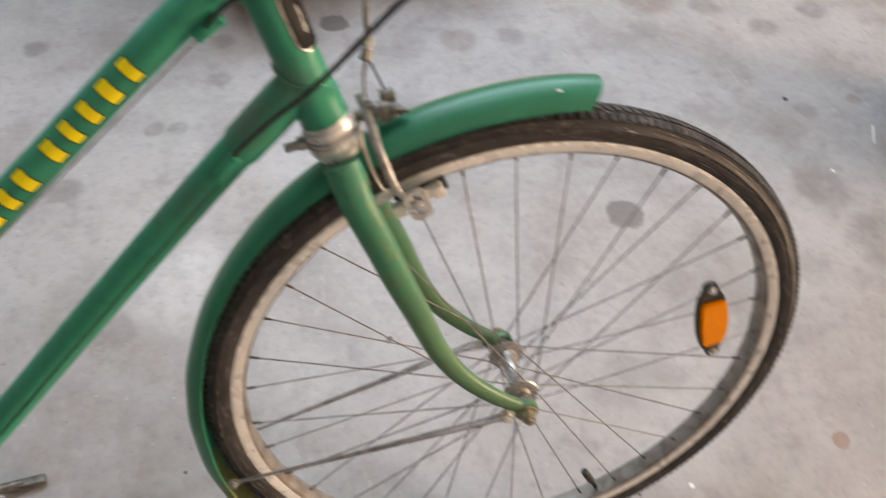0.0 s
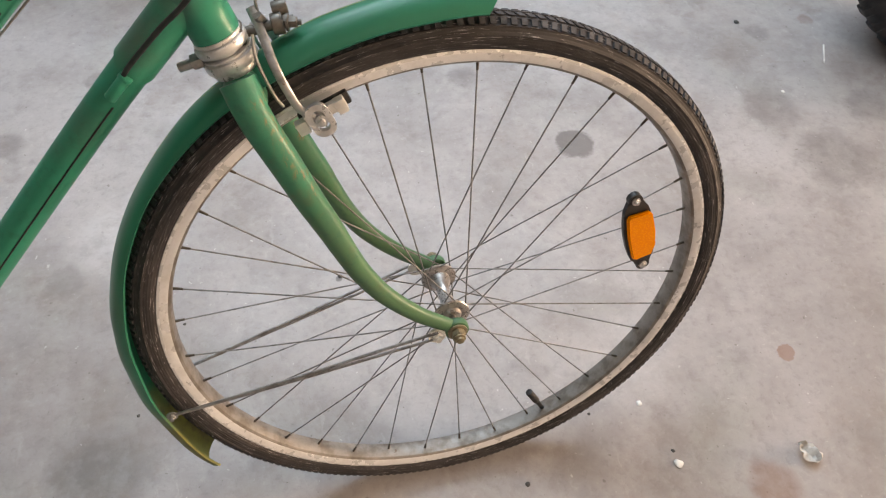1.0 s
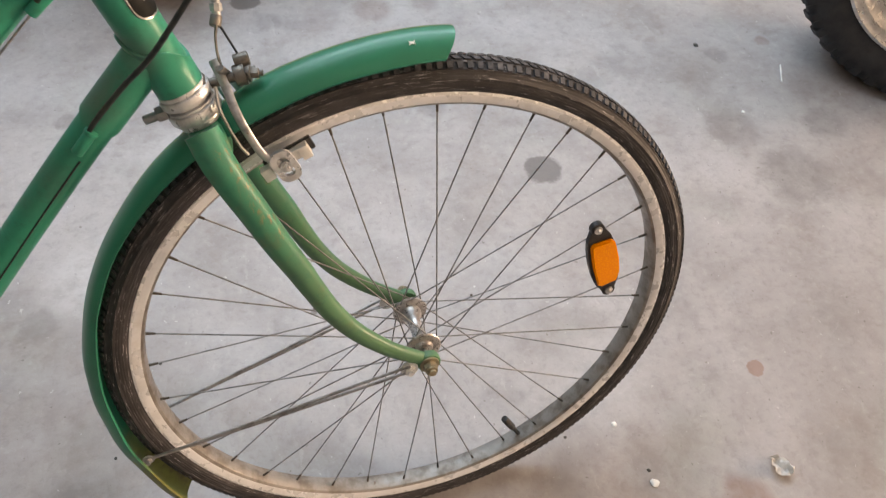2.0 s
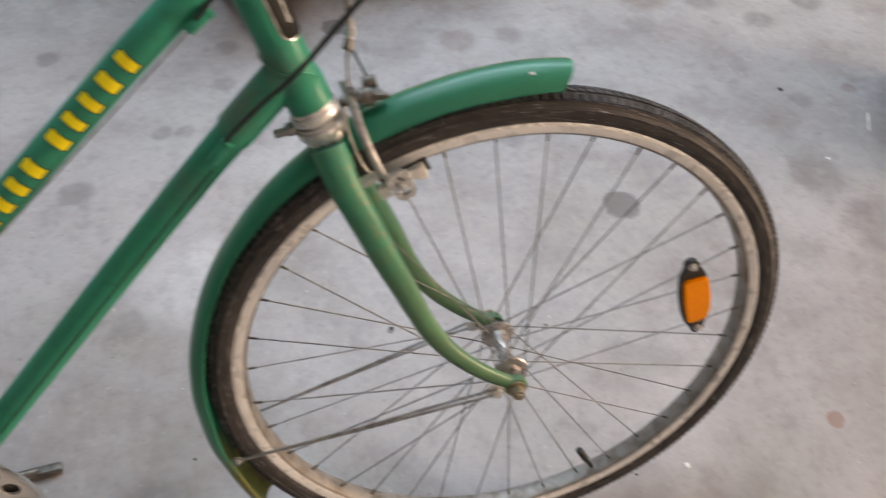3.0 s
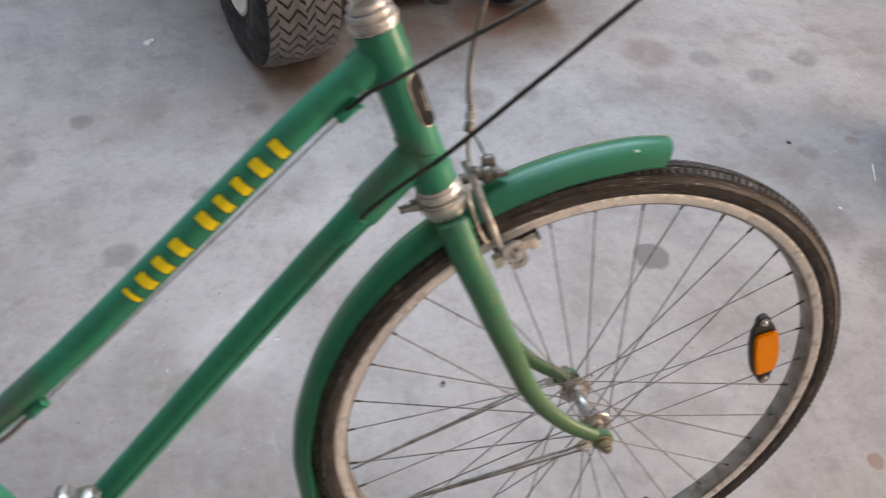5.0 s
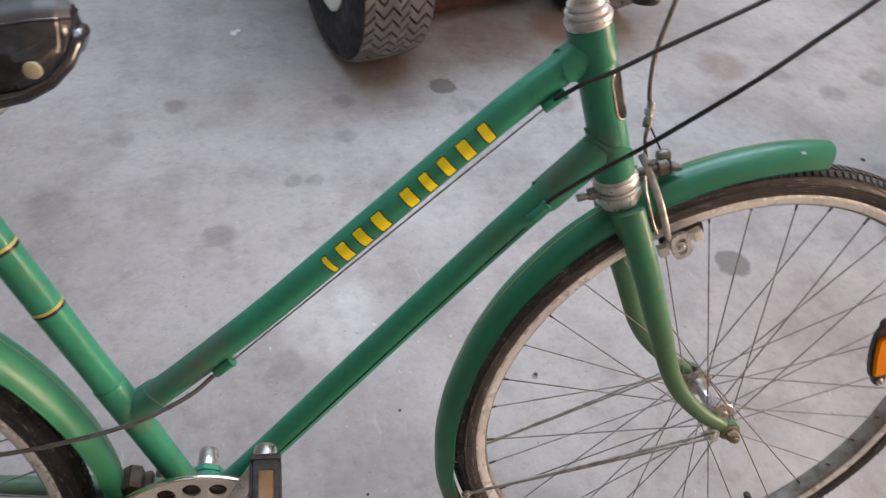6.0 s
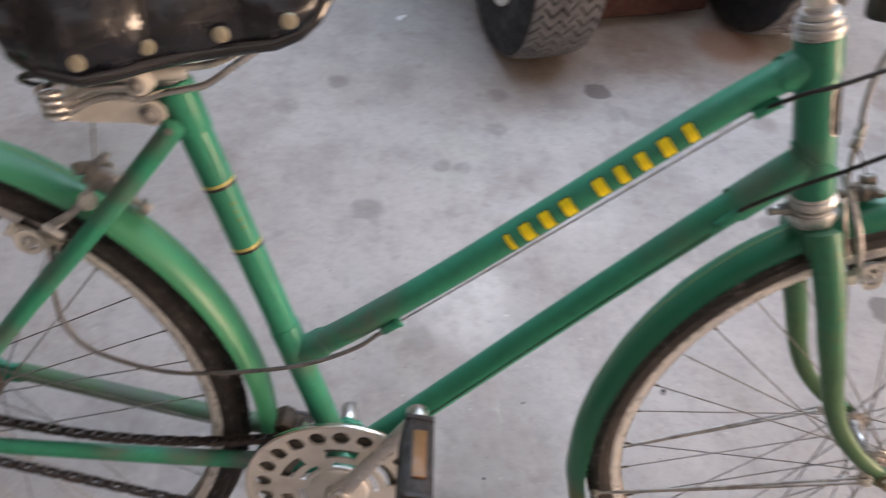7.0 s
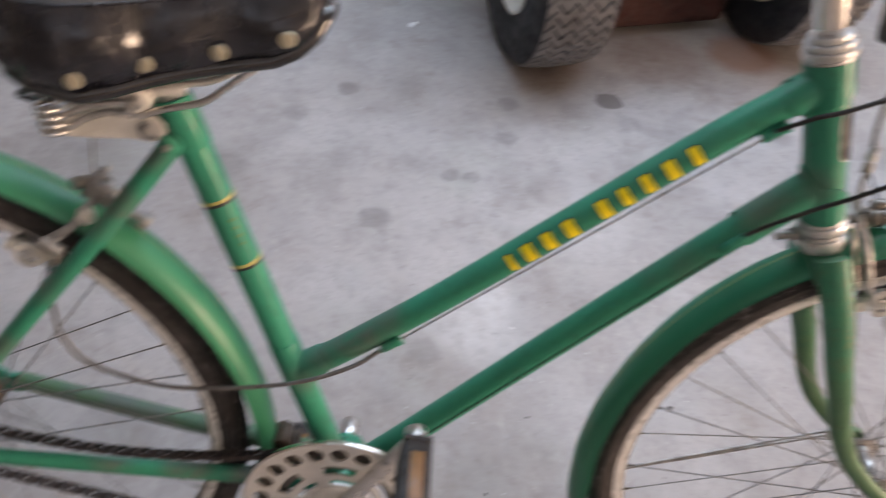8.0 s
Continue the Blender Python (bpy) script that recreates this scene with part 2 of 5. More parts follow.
def bike_rubber():
    """Old black tyre rubber with scuffs that run round the wheel and fine moulded ribs; its axis is y."""
    n = Nodes("scuffed_tyre_rubber", 0.66)
    axis = n.add("ShaderNodeSeparateXYZ")
    n.link(n.place, axis.inputs[0])
    radius = n.math("SQRT", n.math("ADD", n.math("MULTIPLY", axis.outputs[0], axis.outputs[0]), n.math("MULTIPLY", axis.outputs[2], axis.outputs[2])))
    turn = n.math("ARCTAN2", axis.outputs[2], axis.outputs[0])
    round_place = n.add("ShaderNodeCombineXYZ")
    n.put(round_place.inputs[0], n.math("MULTIPLY", radius, 420.0))
    n.put(round_place.inputs[1], n.math("MULTIPLY", turn, 6.0))
    n.put(round_place.inputs[2], n.math("MULTIPLY", axis.outputs[1], 60.0))
    scuff = n.noise(1.6, 6.0, 0.7, round_place.outputs[0])
    colour = n.mix(n.ramp(n.noise(30.0), 0.4, 0.7), (0.022, 0.0190, 0.019), (0.046, 0.039, 0.039))
    colour = n.mix(n.ramp(scuff, 0.52, 0.72, 0.0, 0.70), colour, (0.085, 0.082, 0.087))
    colour = n.mix(n.ramp(n.noise(2.6, 5.0, 0.7, round_place.outputs[0]), 0.59, 0.66, 0.0, 0.85), colour, (0.42, 0.40, 0.40))
    colour = n.mix(n.ramp(n.noise(14.0, 5.0, 0.7), 0.54, 0.70, 0.0, 0.40), colour, (0.045, 0.042, 0.045))
    n.colour(colour)
    n.rough(n.ramp(scuff, 0.3, 0.7, 0.5, 0.85))
    ribs = n.math("SINE", n.math("MULTIPLY", radius, 2400.0))
    n.bump(n.math("ADD", n.math("MULTIPLY", ribs, 0.35), n.noise(500.0, 3.0)), 0.35, 0.0007)
    return n.mat


RUBBER = bike_rubber()
TREAD = worn("dusty_tread_blocks", (0.040, 0.039, 0.042), (0.112, 0.109, 0.114), 0.8, 0.0, 0.0, 60.0, 0.8, 500.0, 0.3)
CABLE = worn("black_housing", (0.014, 0.014, 0.015), (0.045, 0.043, 0.044), 0.42, 0.0, 0.0, 80.0, 0.5)
GREYCABLE = worn("grey_housing", (0.125, 0.12, 0.12), (0.06, 0.057, 0.057), 0.32, 0.0, 0.0, 80.0, 0.6)
def vinyl():
    """Glossy black vinyl, lumpy and creased over its padding."""
    n = Nodes("black_vinyl", 0.16, 0.0, 0.55)
    lump, crease = n.noise(38.0, 3.0, 0.5, None, 0.6), n.noise(300.0, 3.0)
    n.colour(n.mix(n.ramp(n.noise(18.0), 0.4, 0.7), (0.007, 0.008, 0.014), (0.011, 0.012, 0.020)))
    n.rough(n.ramp(n.noise(24.0, 4.0), 0.3, 0.7, 0.12, 0.34))
    n.bump(n.math("ADD", n.math("MULTIPLY", lump, 6.0), n.math("MULTIPLY", crease, 0.10)), 0.5, 0.0022)
    return n.mat


VINYL = vinyl()
PIPING = worn("glossy_black_piping", (0.008, 0.008, 0.012), (0.016, 0.015, 0.018), 0.15, 0.0, 1.0, 40.0, 0.5, 300.0, 0.05)
SCUFFED = worn("scuffed_vinyl_top", (0.055, 0.060, 0.068), (0.10, 0.10, 0.11), 0.42, 0.0, 0.0, 14.0, 0.6, 380.0, 0.3)
RIVET = worn("brass_rivet", (0.62, 0.58, 0.45), (0.42, 0.38, 0.27), 0.45, 0.55, 0.0, 90.0, 0.6)
CHAIN = worn("oily_chain_steel", (0.038, 0.030, 0.029), (0.085, 0.066, 0.060), 0.45, 0.6, 0.0, 120.0, 0.7)
RING = worn("aged_chainring", (0.71, 0.715, 0.71), (0.53, 0.53, 0.52), 0.42, 0.50, 0.0, 35.0, 0.7, 400.0, 0.1, (0.22, 0.15, 0.09), 0.72)
PEDAL = worn("brown_pedal_rubber", (0.024, 0.019, 0.018), (0.052, 0.043, 0.040), 0.6, 0.0, 0.0, 60.0, 0.7)
AMBER_OLD = worn("dusty_amber_reflector", (0.24, 0.105, 0.025), (0.15, 0.07, 0.025), 0.45, 0.0, 0.2, 50.0, 0.6)
PLASTIC = worn("black_plastic", (0.022, 0.021, 0.021), (0.05, 0.047, 0.045), 0.45, 0.0, 0.0, 60.0, 0.5)
TYRE = worn("dusty_tractor_rubber", (0.200, 0.186, 0.182), (0.125, 0.113, 0.110), 0.85, 0.0, 0.0, 25.0, 0.8, 300.0, 0.4)
SIDEWALL = worn("dark_sidewall_rubber", (0.014, 0.014, 0.016), (0.030, 0.028, 0.029), 0.62, 0.0, 0.0, 20.0, 0.6, 300.0, 0.2)
WHITE = worn("white_wheel_paint", (0.74, 0.73, 0.69), (0.55, 0.53, 0.48), 0.4, 0.0, 0.2, 20.0, 0.5)
CREAM = worn("cream_wheel_paint", (0.62, 0.52, 0.36), (0.42, 0.34, 0.24), 0.45, 0.0, 0.1, 20.0, 0.5)
# Undersides out of view; the red is set to tint the shadows below
UNDER = worn("red_bounce_underside", (0.20, 0.045, 0.028), (0.10, 0.028, 0.020), 0.7)
# Dark red tone of the shaded floor under the machine, as a colour
UNDER_SHADE = worn("dark_red_shade", (0.058, 0.017, 0.013), (0.028, 0.011, 0.009), 0.8)
WALLS = worn("off_white_wall_paint", (0.50, 0.52, 0.53), (0.44, 0.455, 0.46), 0.85, 0.0, 0.0, 2.0, 0.5, 120.0, 0.1)
CEILING = worn("white_ceiling_paint", (0.78, 0.78, 0.76), (0.70, 0.70, 0.68), 0.9, 0.0, 0.0, 2.0, 0.4, 120.0, 0.1)
CONCRETE = worn("driveway_concrete", (0.40, 0.39, 0.37), (0.30, 0.29, 0.28), 0.85, 0.0, 0.0, 1.2, 0.6)
LEAF = worn("dry_pale_leaf", (0.66, 0.63, 0.59), (0.44, 0.40, 0.36), 0.7, 0.0, 0.0, 90.0, 0.7)
CHIP = worn("white_paint_chip", (0.80, 0.79, 0.76), (0.60, 0.58, 0.55), 0.7)
GRIT = worn("dark_grit", (0.06, 0.055, 0.05), (0.12, 0.10, 0.09), 0.8)


def amber():
    n = Nodes("orange_reflector_lens", 0.14, 0.0, 0.0)
    n.shader.inputs["Specular IOR Level"].default_value = 0.25
    cell = n.add("ShaderNodeTexVoronoi", Scale=420.0)
    n.link(n.place, cell.inputs["Vector"])
    n.colour(n.mix(n.ramp(cell.outputs["Distance"], 0.1, 0.6), (1.0, 0.36, 0.002), (0.92, 0.27, 0.002)))
    n.bump(cell.outputs["Distance"], 0.25, 0.0003)
    return n.mat


AMBER = amber()


# Oil and water marks on the floor, and painted shade by the machine: x, y, radius, darkness, rust-brown share
STAINS_AND_SHADE = [
    (0.385, 0.548, 0.038, 0.74, 0.0), (-0.108, 1.226, 0.036, 0.80, 0.0), (-0.655, 0.750, 0.040, 0.34, 0.0),
    (-0.765, 1.200, 0.034, 0.42, 0.0), (-0.365, 1.182, 0.034, 0.34, 0.0), (-0.371, 1.046, 0.030, 0.30, 0.0), (-0.499, 0.903, 0.024, 0.30, 0.0), (-0.452, 0.898, 0.022, 0.30, 0.0), (-0.062, 1.135, 0.034, 0.26, 0.0), (-0.258, 1.337, 0.024, 0.25, 0.0), (-0.530, 0.420, 0.036, 0.24, 0.0),
    (0.690, 1.255, 0.085, 0.40, 0.35), (0.830, 1.200, 0.050, 0.36, 0.0), (0.950, 1.100, 0.045, 0.34, 0.0),
    (1.110, 1.155, 0.050, 0.36, 0.0), (0.175, 1.130, 0.055, 0.32, 0.35), (0.300, 1.130, 0.042, 0.26, 0.2),
    (0.220, 0.770, 0.036, 0.36, 0.0), (0.870, 0.410, 0.085, 0.34, 0.0), (0.810, 0.561, 0.068, 0.32, 0.1), (1.015, 0.530, 0.055, 0.24, 0.0), (0.900, 0.789, 0.030, 0.26, 0.0), (1.030, 0.808, 0.022, 0.36, 0.6),
    (-0.470, 0.080, 0.075, 0.40, 0.0), (0.563, 0.046, 0.013, 0.55, 1.0), (0.440, -0.140, 0.046, 0.42, 0.7),
    (-1.000, 0.880, 0.060, 0.30, 0.0), (-0.880, 1.090, 0.040, 0.26, 0.0), (-1.360, 0.860, 0.170, 0.30, 0.0),
    # The broad ones at y 1.38 to 1.50 paint the machine's brown shadow
    # The two broad ones near y 0.2 make the near floor darker and browner
    (-0.100, 0.335, 0.007, 0.7, 0.0), (-0.280, 0.870, 0.060, 0.16, 0.2), (-0.240, 1.380, 0.110, 0.26, 0.6), (0.050, 1.440, 0.150, 0.30, 0.5), (0.300, 1.500, 0.120, 0.50, 0.9), (-0.560, 0.200, 0.130, 0.20, 0.35), (-0.400, 0.190, 0.120, 0.18, 0.35), (0.640, 1.120, 0.045, 0.24, 0.0),
]
# Pale worn patches: x, y, radius, strength
PATCHES = [(-0.445, 0.485, 0.11, 0.36), (-0.40, 0.56, 0.05, 0.30), (-0.630, 1.52, 0.013, 0.9), (0.32, 0.10, 0.10, 0.2), (-0.20, 0.78, 0.14, 0.2)]


def floor_material():
    n = Nodes("sealed_concrete", 0.45)
    warp = n.add("ShaderNodeTexNoise", Scale=26.0, Detail=5.0, Roughness=0.65)
    n.link(n.place, warp.inputs["Vector"])
    off = n.add("ShaderNodeVectorMath")
    off.operation = "MULTIPLY_ADD"
    n.link(warp.outputs["Color"], off.inputs[0])
    off.inputs[1].default_value, off.inputs[2].default_value = (0.034, 0.034, 0.0), (-0.017, -0.017, 0.0)
    bent = n.add("ShaderNodeVectorMath")
    n.link(n.place, bent.inputs[0])
    n.link(off.outputs[0], bent.inputs[1])
    spread, wide, mid, fine, dust = n.noise(2.1, 6.0, 0.62), n.noise(7.0, 6.0, 0.6), n.noise(26.0, 5.0, 0.65), n.noise(170.0, 4.0), n.noise(700.0, 2.0)
    colour = n.mix(n.ramp(spread, 0.34, 0.66), (0.438, 0.414, 0.410), (0.350, 0.328, 0.324))
    colour = n.mix(n.ramp(wide, 0.44, 0.70, 0.0, 0.65), colour, (0.275, 0.252, 0.247))
    colour = n.mix(n.ramp(n.noise(3.1, 5.0), 0.50, 0.70, 0.0, 0.55), colour, (0.475, 0.458, 0.462))
    colour = n.mix(n.ramp(n.noise(5.3, 6.0, 0.7), 0.56, 0.74, 0.0, 0.40), colour, (0.330, 0.270, 0.240))
    colour = n.mix(n.ramp(n.noise(3.7, 4.0, 0.6, None, 0.4), 0.52, 0.70, 0.0, 0.45), colour, (0.355, 0.360, 0.335))
    colour = n.mix(n.ramp(mid, 0.48, 0.76, 0.0, 0.50), colour, (0.270, 0.248, 0.240))
    colour = n.mix(n.ramp(fine, 0.52, 0.82, 0.0, 0.30), colour, (0.235, 0.220, 0.212))
    colour = n.mix(n.ramp(n.noise(11.0, 8.0, 0.75), 0.57, 0.72, 0.0, 0.22), colour, (0.540, 0.525, 0.520))
    specks = n.ramp(n.noise(95.0, 2.0, 0.4), 0.725, 0.765, 0.0, 0.50)
    colour = n.mix(specks, colour, (0.13, 0.115, 0.10))
    light_specks = n.ramp(n.noise(120.0, 2.0, 0.4, bent.outputs[0]), 0.74, 0.77, 0.0, 0.45)
    colour = n.mix(light_specks, colour, (0.80, 0.79, 0.77))
    long_way = n.add("ShaderNodeMapping")
    n.link(bent.outputs[0], long_way.inputs["Vector"])
    long_way.inputs["Rotation"].default_value = (0.0, 0.0, radians(34))
    long_way.inputs["Scale"].default_value = (1.0, 0.10, 1.0)
    scuffs = n.math("MULTIPLY", n.ramp(n.noise(75.0, 4.0, 0.6, long_way.outputs[0]), 0.60, 0.72), n.ramp(n.noise(6.0, 3.0), 0.5, 0.65, 0.0, 0.40))
    colour = n.mix(scuffs, colour, (0.56, 0.545, 0.54))
    flecks = n.ramp(n.noise(48.0, 7.0, 0.8), 0.66, 0.72, 0.0, 0.5)
    colour = n.mix(flecks, colour, (0.60, 0.585, 0.575))
    dirt = n.ramp(n.noise(58.0, 6.0, 0.78, bent.outputs[0]), 0.655, 0.72, 0.0, 0.45)
    colour = n.mix(dirt, colour, (0.20, 0.175, 0.16))
    mottle = n.noise(64.0, 5.0, 0.72, bent.outputs[0])
    colour = n.mix(n.ramp(mottle, 0.50, 0.68, 0.0, 0.28), colour, (0.215, 0.196, 0.188))
    colour = n.mix(n.ramp(mottle, 0.46, 0.30, 0.0, 0.20), colour, (0.60, 0.585, 0.575))
    smear = n.math("MULTIPLY", n.ramp(n.noise(4.4, 6.0, 0.68, bent.outputs[0]), 0.52, 0.66), n.ramp(mid, 0.36, 0.62, 0.35, 1.0))
    colour = n.mix(n.math("MULTIPLY", smear, 0.42), colour, (0.235, 0.190, 0.165))
    for x, y, radius, strength in PATCHES:
        far = n.add("ShaderNodeVectorMath")
        far.operation = "DISTANCE"
        n.link(bent.outputs[0], far.inputs[0])
        far.inputs[1].default_value = (x, y, 0.0)
        fac = n.math("MULTIPLY", n.ramp(far.outputs["Value"], radius * 1.15, radius * 0.35, 0.0, strength), n.ramp(mid, 0.35, 0.62, 0.25, 1.0) if radius > 0.03 else 1.0)
        colour = n.mix(fac, colour, (0.74, 0.74, 0.75))
    wet = None
    for x, y, radius, strength, rust in STAINS_AND_SHADE:
        far = n.add("ShaderNodeVectorMath")
        far.operation = "DISTANCE"
        n.link(bent.outputs[0], far.inputs[0])
        far.inputs[1].default_value = (x, y, 0.0)
        edge = 0.82 if strength > 0.5 else 0.55
        fac = n.ramp(far.outputs["Value"], radius * 1.08, radius * edge, 0.0, strength if strength > 0.5 else strength * 1.3)
        if strength < 0.5:
            fac = n.math("MULTIPLY", fac, n.ramp(mid, 0.32, 0.58, 0.60, 1.0))
        tint = (0.140 + 0.14 * rust, 0.124 + 0.005 * rust, 0.118 - 0.045 * rust)
        colour = n.mix(fac, colour, tint)
    n.colour(colour)
    n.rough(n.ramp(n.noise(5.0, 5.0), 0.3, 0.7, 0.34, 0.54))
    n.shader.inputs["Specular IOR Level"].default_value = 0.30
    height = n.math("ADD", n.math("MULTIPLY", fine, 0.5), n.math("MULTIPLY", mid, 0.8))
    n.bump(height, 0.22, 0.0015)
    return n.mat


FLOOR = floor_material()

# ---- mesh helpers ----


def dress(mesh, materials, sharp=40):
    for material in materials if isinstance(materials, (list, tuple)) else [materials]:
        mesh.materials.append(material)
    mesh.polygons.foreach_set("use_smooth", [True] * len(mesh.polygons))
    mesh.set_sharp_from_angle(angle=radians(sharp))
    mesh.update()
    return mesh


def part(name, bm, material, parent=None, label="", sharp=40):
    """Links a bmesh as one mesh object under a thing or a part."""
    mesh = bpy.data.meshes.new(name)
    bm.normal_update()
    bm.to_mesh(mesh)
    bm.free()
    ob = new(name, dress(mesh, material, sharp))
    ob.parent = parent
    return tagged(ob, label)


def shared(name, mesh, parent, m=None):
    ob = new(name, mesh)
    ob.parent = parent
    if m is not None:
        ob.matrix_basis = m
    return ob


def mesh_of(name, bm, material, sharp=40):
    mesh = bpy.data.meshes.new(name)
    bm.normal_update()
    bm.to_mesh(mesh)
    bm.free()
    return dress(mesh, material, sharp)


def empty(name, m=None):
    ob = new(name)
    ob.empty_display_size = 0.1
    if m is not None:
        ob.matrix_basis = m
    return ob


def merged(*bms):
    out = bms[0]
    for b in bms[1:]:
        temp = bpy.data.meshes.new("temp")
        b.to_mesh(temp)
        b.free()
        out.from_mesh(temp)
        bpy.data.meshes.remove(temp)
    return out


def moved(bm, m):
    bmesh.ops.transform(bm, matrix=m, verts=bm.verts)
    return bm


def box(sx, sy, sz, bevel=0.0, m=None, segments=2):
    bm = bmesh.new()
    bmesh.ops.create_cube(bm, size=1.0)
    bmesh.ops.scale(bm, vec=(sx, sy, sz), verts=bm.verts)
    if bevel:
        bmesh.ops.bevel(bm, geom=bm.edges[:], offset=bevel, segments=segments, profile=0.6, affect="EDGES")
    return moved(bm, m) if m else bm


def cylinder(radius, length, m=None, segments=24, bevel=0.0, radius2=None):
    """A rounded cylinder along z, about its middle."""
    bm = bmesh.new()
    bmesh.ops.create_cone(bm, cap_ends=True, segments=segments, radius1=radius, radius2=radius if radius2 is None else radius2, depth=length)
    if bevel:
        rims = [e for e in bm.edges if len(e.link_faces) == 2 and any(len(f.verts) > 4 for f in e.link_faces)]
        bmesh.ops.bevel(bm, geom=rims, offset=bevel, segments=2, profile=0.5, affect="EDGES")
    return moved(bm, m) if m else bm


def spline(points, steps=8):
    """A Catmull-Rom curve through the points."""
    p = [Vector(a) for a in points]
    p = [2 * p[0] - p[1], *p, 2 * p[-1] - p[-2]]
    out = []
    for a, b, c, d in zip(p, p[1:], p[2:], p[3:]):
        for k in range(steps):
            s = k / steps
            out.append(0.5 * (2 * b + (c - a) * s + (2 * a - 5 * b + 4 * c - d) * s * s + (3 * b - a - 3 * c + d) * s**3))
    return [*out, p[-2]]


def sweep(path, radius, sides=14, flat=1.0, caps=True, squash=None):
    """A tube along a path; radius: one value, or a function of 0 to 1. flat: thickness across y of the path's frame over that in its plane."""
    path = [Vector(a) for a in path]
    bm, rings = bmesh.new(), []
    side = None
    for k, here in enumerate(path):
        way = (path[min(k + 1, len(path) - 1)] - path[max(k - 1, 0)]).normalized()
        if side is None:
            side = way.orthogonal() if abs(way.y) > 0.95 else Vector((0, 1, 0))
        side = (side - way * side.dot(way)).normalized()
        other = way.cross(side)
        s = k / max(1, len(path) - 1)
        r = radius(s) if callable(radius) else radius
        q = squash(s) if squash else flat
        rings.append([bm.verts.new(here + r * (q * math.cos(a) * side + math.sin(a) * other)) for a in (2 * math.pi * j / sides for j in range(sides))])
    for a, b in zip(rings, rings[1:]):
        for j in range(sides):
            bm.faces.new((a[j], a[(j + 1) % sides], b[(j + 1) % sides], b[j]))
    if caps:
        bm.faces.new(rings[0][::-1])
        bm.faces.new(rings[-1])
    bmesh.ops.recalc_face_normals(bm, faces=bm.faces[:])
    return bm


def lathe(profile, steps=96, closed=False, start=0.0, end=360.0):
    """Turns a profile of (radius, y) about the y axis; angles run from +x towards +z."""
    bm, rings, whole = bmesh.new(), [], end - start >= 359.9
    for k in range(steps if whole else steps + 1):
        a = radians(start + (end - start) * k / steps)
        rings.append([bm.verts.new((r * math.cos(a), y, r * math.sin(a))) for r, y in profile])
    pairs = list(zip(rings, rings[1:])) + ([(rings[-1], rings[0])] if whole else [])
    count = len(profile)
    for a, b in pairs:
        for j in range(count if closed else count - 1):
            bm.faces.new((a[j], a[(j + 1) % count], b[(j + 1) % count], b[j]))
    if closed and not whole:
        bm.faces.new(rings[0])
        bm.faces.new(rings[-1][::-1])
    bmesh.ops.remove_doubles(bm, verts=bm.verts, dist=1e-6)
    bmesh.ops.recalc_face_normals(bm, faces=bm.faces[:])
    return bm


def along(a, b):
    """The pose at the middle of a and b whose z runs from a to b."""
    a, b = Vector(a), Vector(b)
    return Matrix.Translation((a + b) / 2) @ (b - a).to_track_quat("Z", "Y").to_matrix().to_4x4()


def rod(a, b, radius, sides=16, bevel=0.0, radius2=None):
    return cylinder(radius, (Vector(b) - Vector(a)).length, along(a, b), sides, bevel, radius2)


def plate(outline, thickness, holes=(), m=None, bevel=0.0):
    """A flat plate in the x-z plane, with holes, outlines as (x, z)."""
    bm = bmesh.new()
    for loop in (outline, *holes):
        v = [bm.verts.new((x, -thickness / 2, z)) for x, z in loop]
        for a, b in zip(v, v[1:] + v[:1]):
            bm.edges.new((a, b))
    bmesh.ops.triangle_fill(bm, use_beauty=True, use_dissolve=False, edges=bm.edges[:])
    up = bmesh.ops.extrude_face_region(bm, geom=bm.faces[:])
    bmesh.ops.translate(bm, vec=(0, thickness, 0), verts=[g for g in up["geom"] if isinstance(g, bmesh.types.BMVert)])
    bmesh.ops.recalc_face_normals(bm, faces=bm.faces[:])
    return moved(bm, m) if m else bm


def circle(cx, cz, r, count=20, start=0.0):
    return [(cx + r * math.cos(start + 2 * math.pi * k / count), cz + r * math.sin(start + 2 * math.pi * k / count)) for k in range(count)]


def bolt(p, way, size=0.006, length=0.006, washer=True):
    """A hexagon bolt head with a washer, its axis along way."""
    p, way = Vector(p), Vector(way).normalized()
    bm = rod(p, p + way * length, size, 6, 0.0007)
    if washer:
        bm = merged(bm, rod(p - way * 0.0005, p + way * 0.0012, size * 1.5, 20), rod(p + way * length, p + way * (length + 0.003), size * 0.55, 12))
    return bm


# ---- the garage ----
floor_bm = box(15.0, 11.0, 0.2, 0.0, pose(0.0, 0.0, -0.1))
floor = tagged(part("floor", floor_bm, FLOOR), "grey sealed concrete garage floor with oil stains and scuffs", "floor", kind="structure")


def wall(name, sx, sy, sz, x, y, z, label="plain off-white painted garage wall"):
    return tagged(part(name, box(sx, sy, sz, 0.0, pose(x, y, z)), WALLS), label, "wall", kind="structure")


wall("wall_south", 15.0, 0.15, 2.7, 0.0, -5.575, 1.35)
wall("wall_north", 15.0, 0.15, 2.7, 0.0, 5.575, 1.35)
wall("wall_west", 0.15, 11.0, 2.7, -7.575, 0.0, 1.35)
wall("wall_east", 0.15, 1.7, 2.7, 7.575, -4.65, 1.35)
wall("wall_east_far", 0.15, 4.9, 2.7, 7.575, 3.05, 1.35)
wall("wall_east_lintel", 0.15, 4.4, 0.45, 7.575, -1.6, 2.475)
tagged(part("ceiling", box(15.3, 11.3, 0.1, 0.0, pose(0.0, 0.0, 2.75)), CEILING), "plain white garage ceiling", "ceiling", kind="structure")
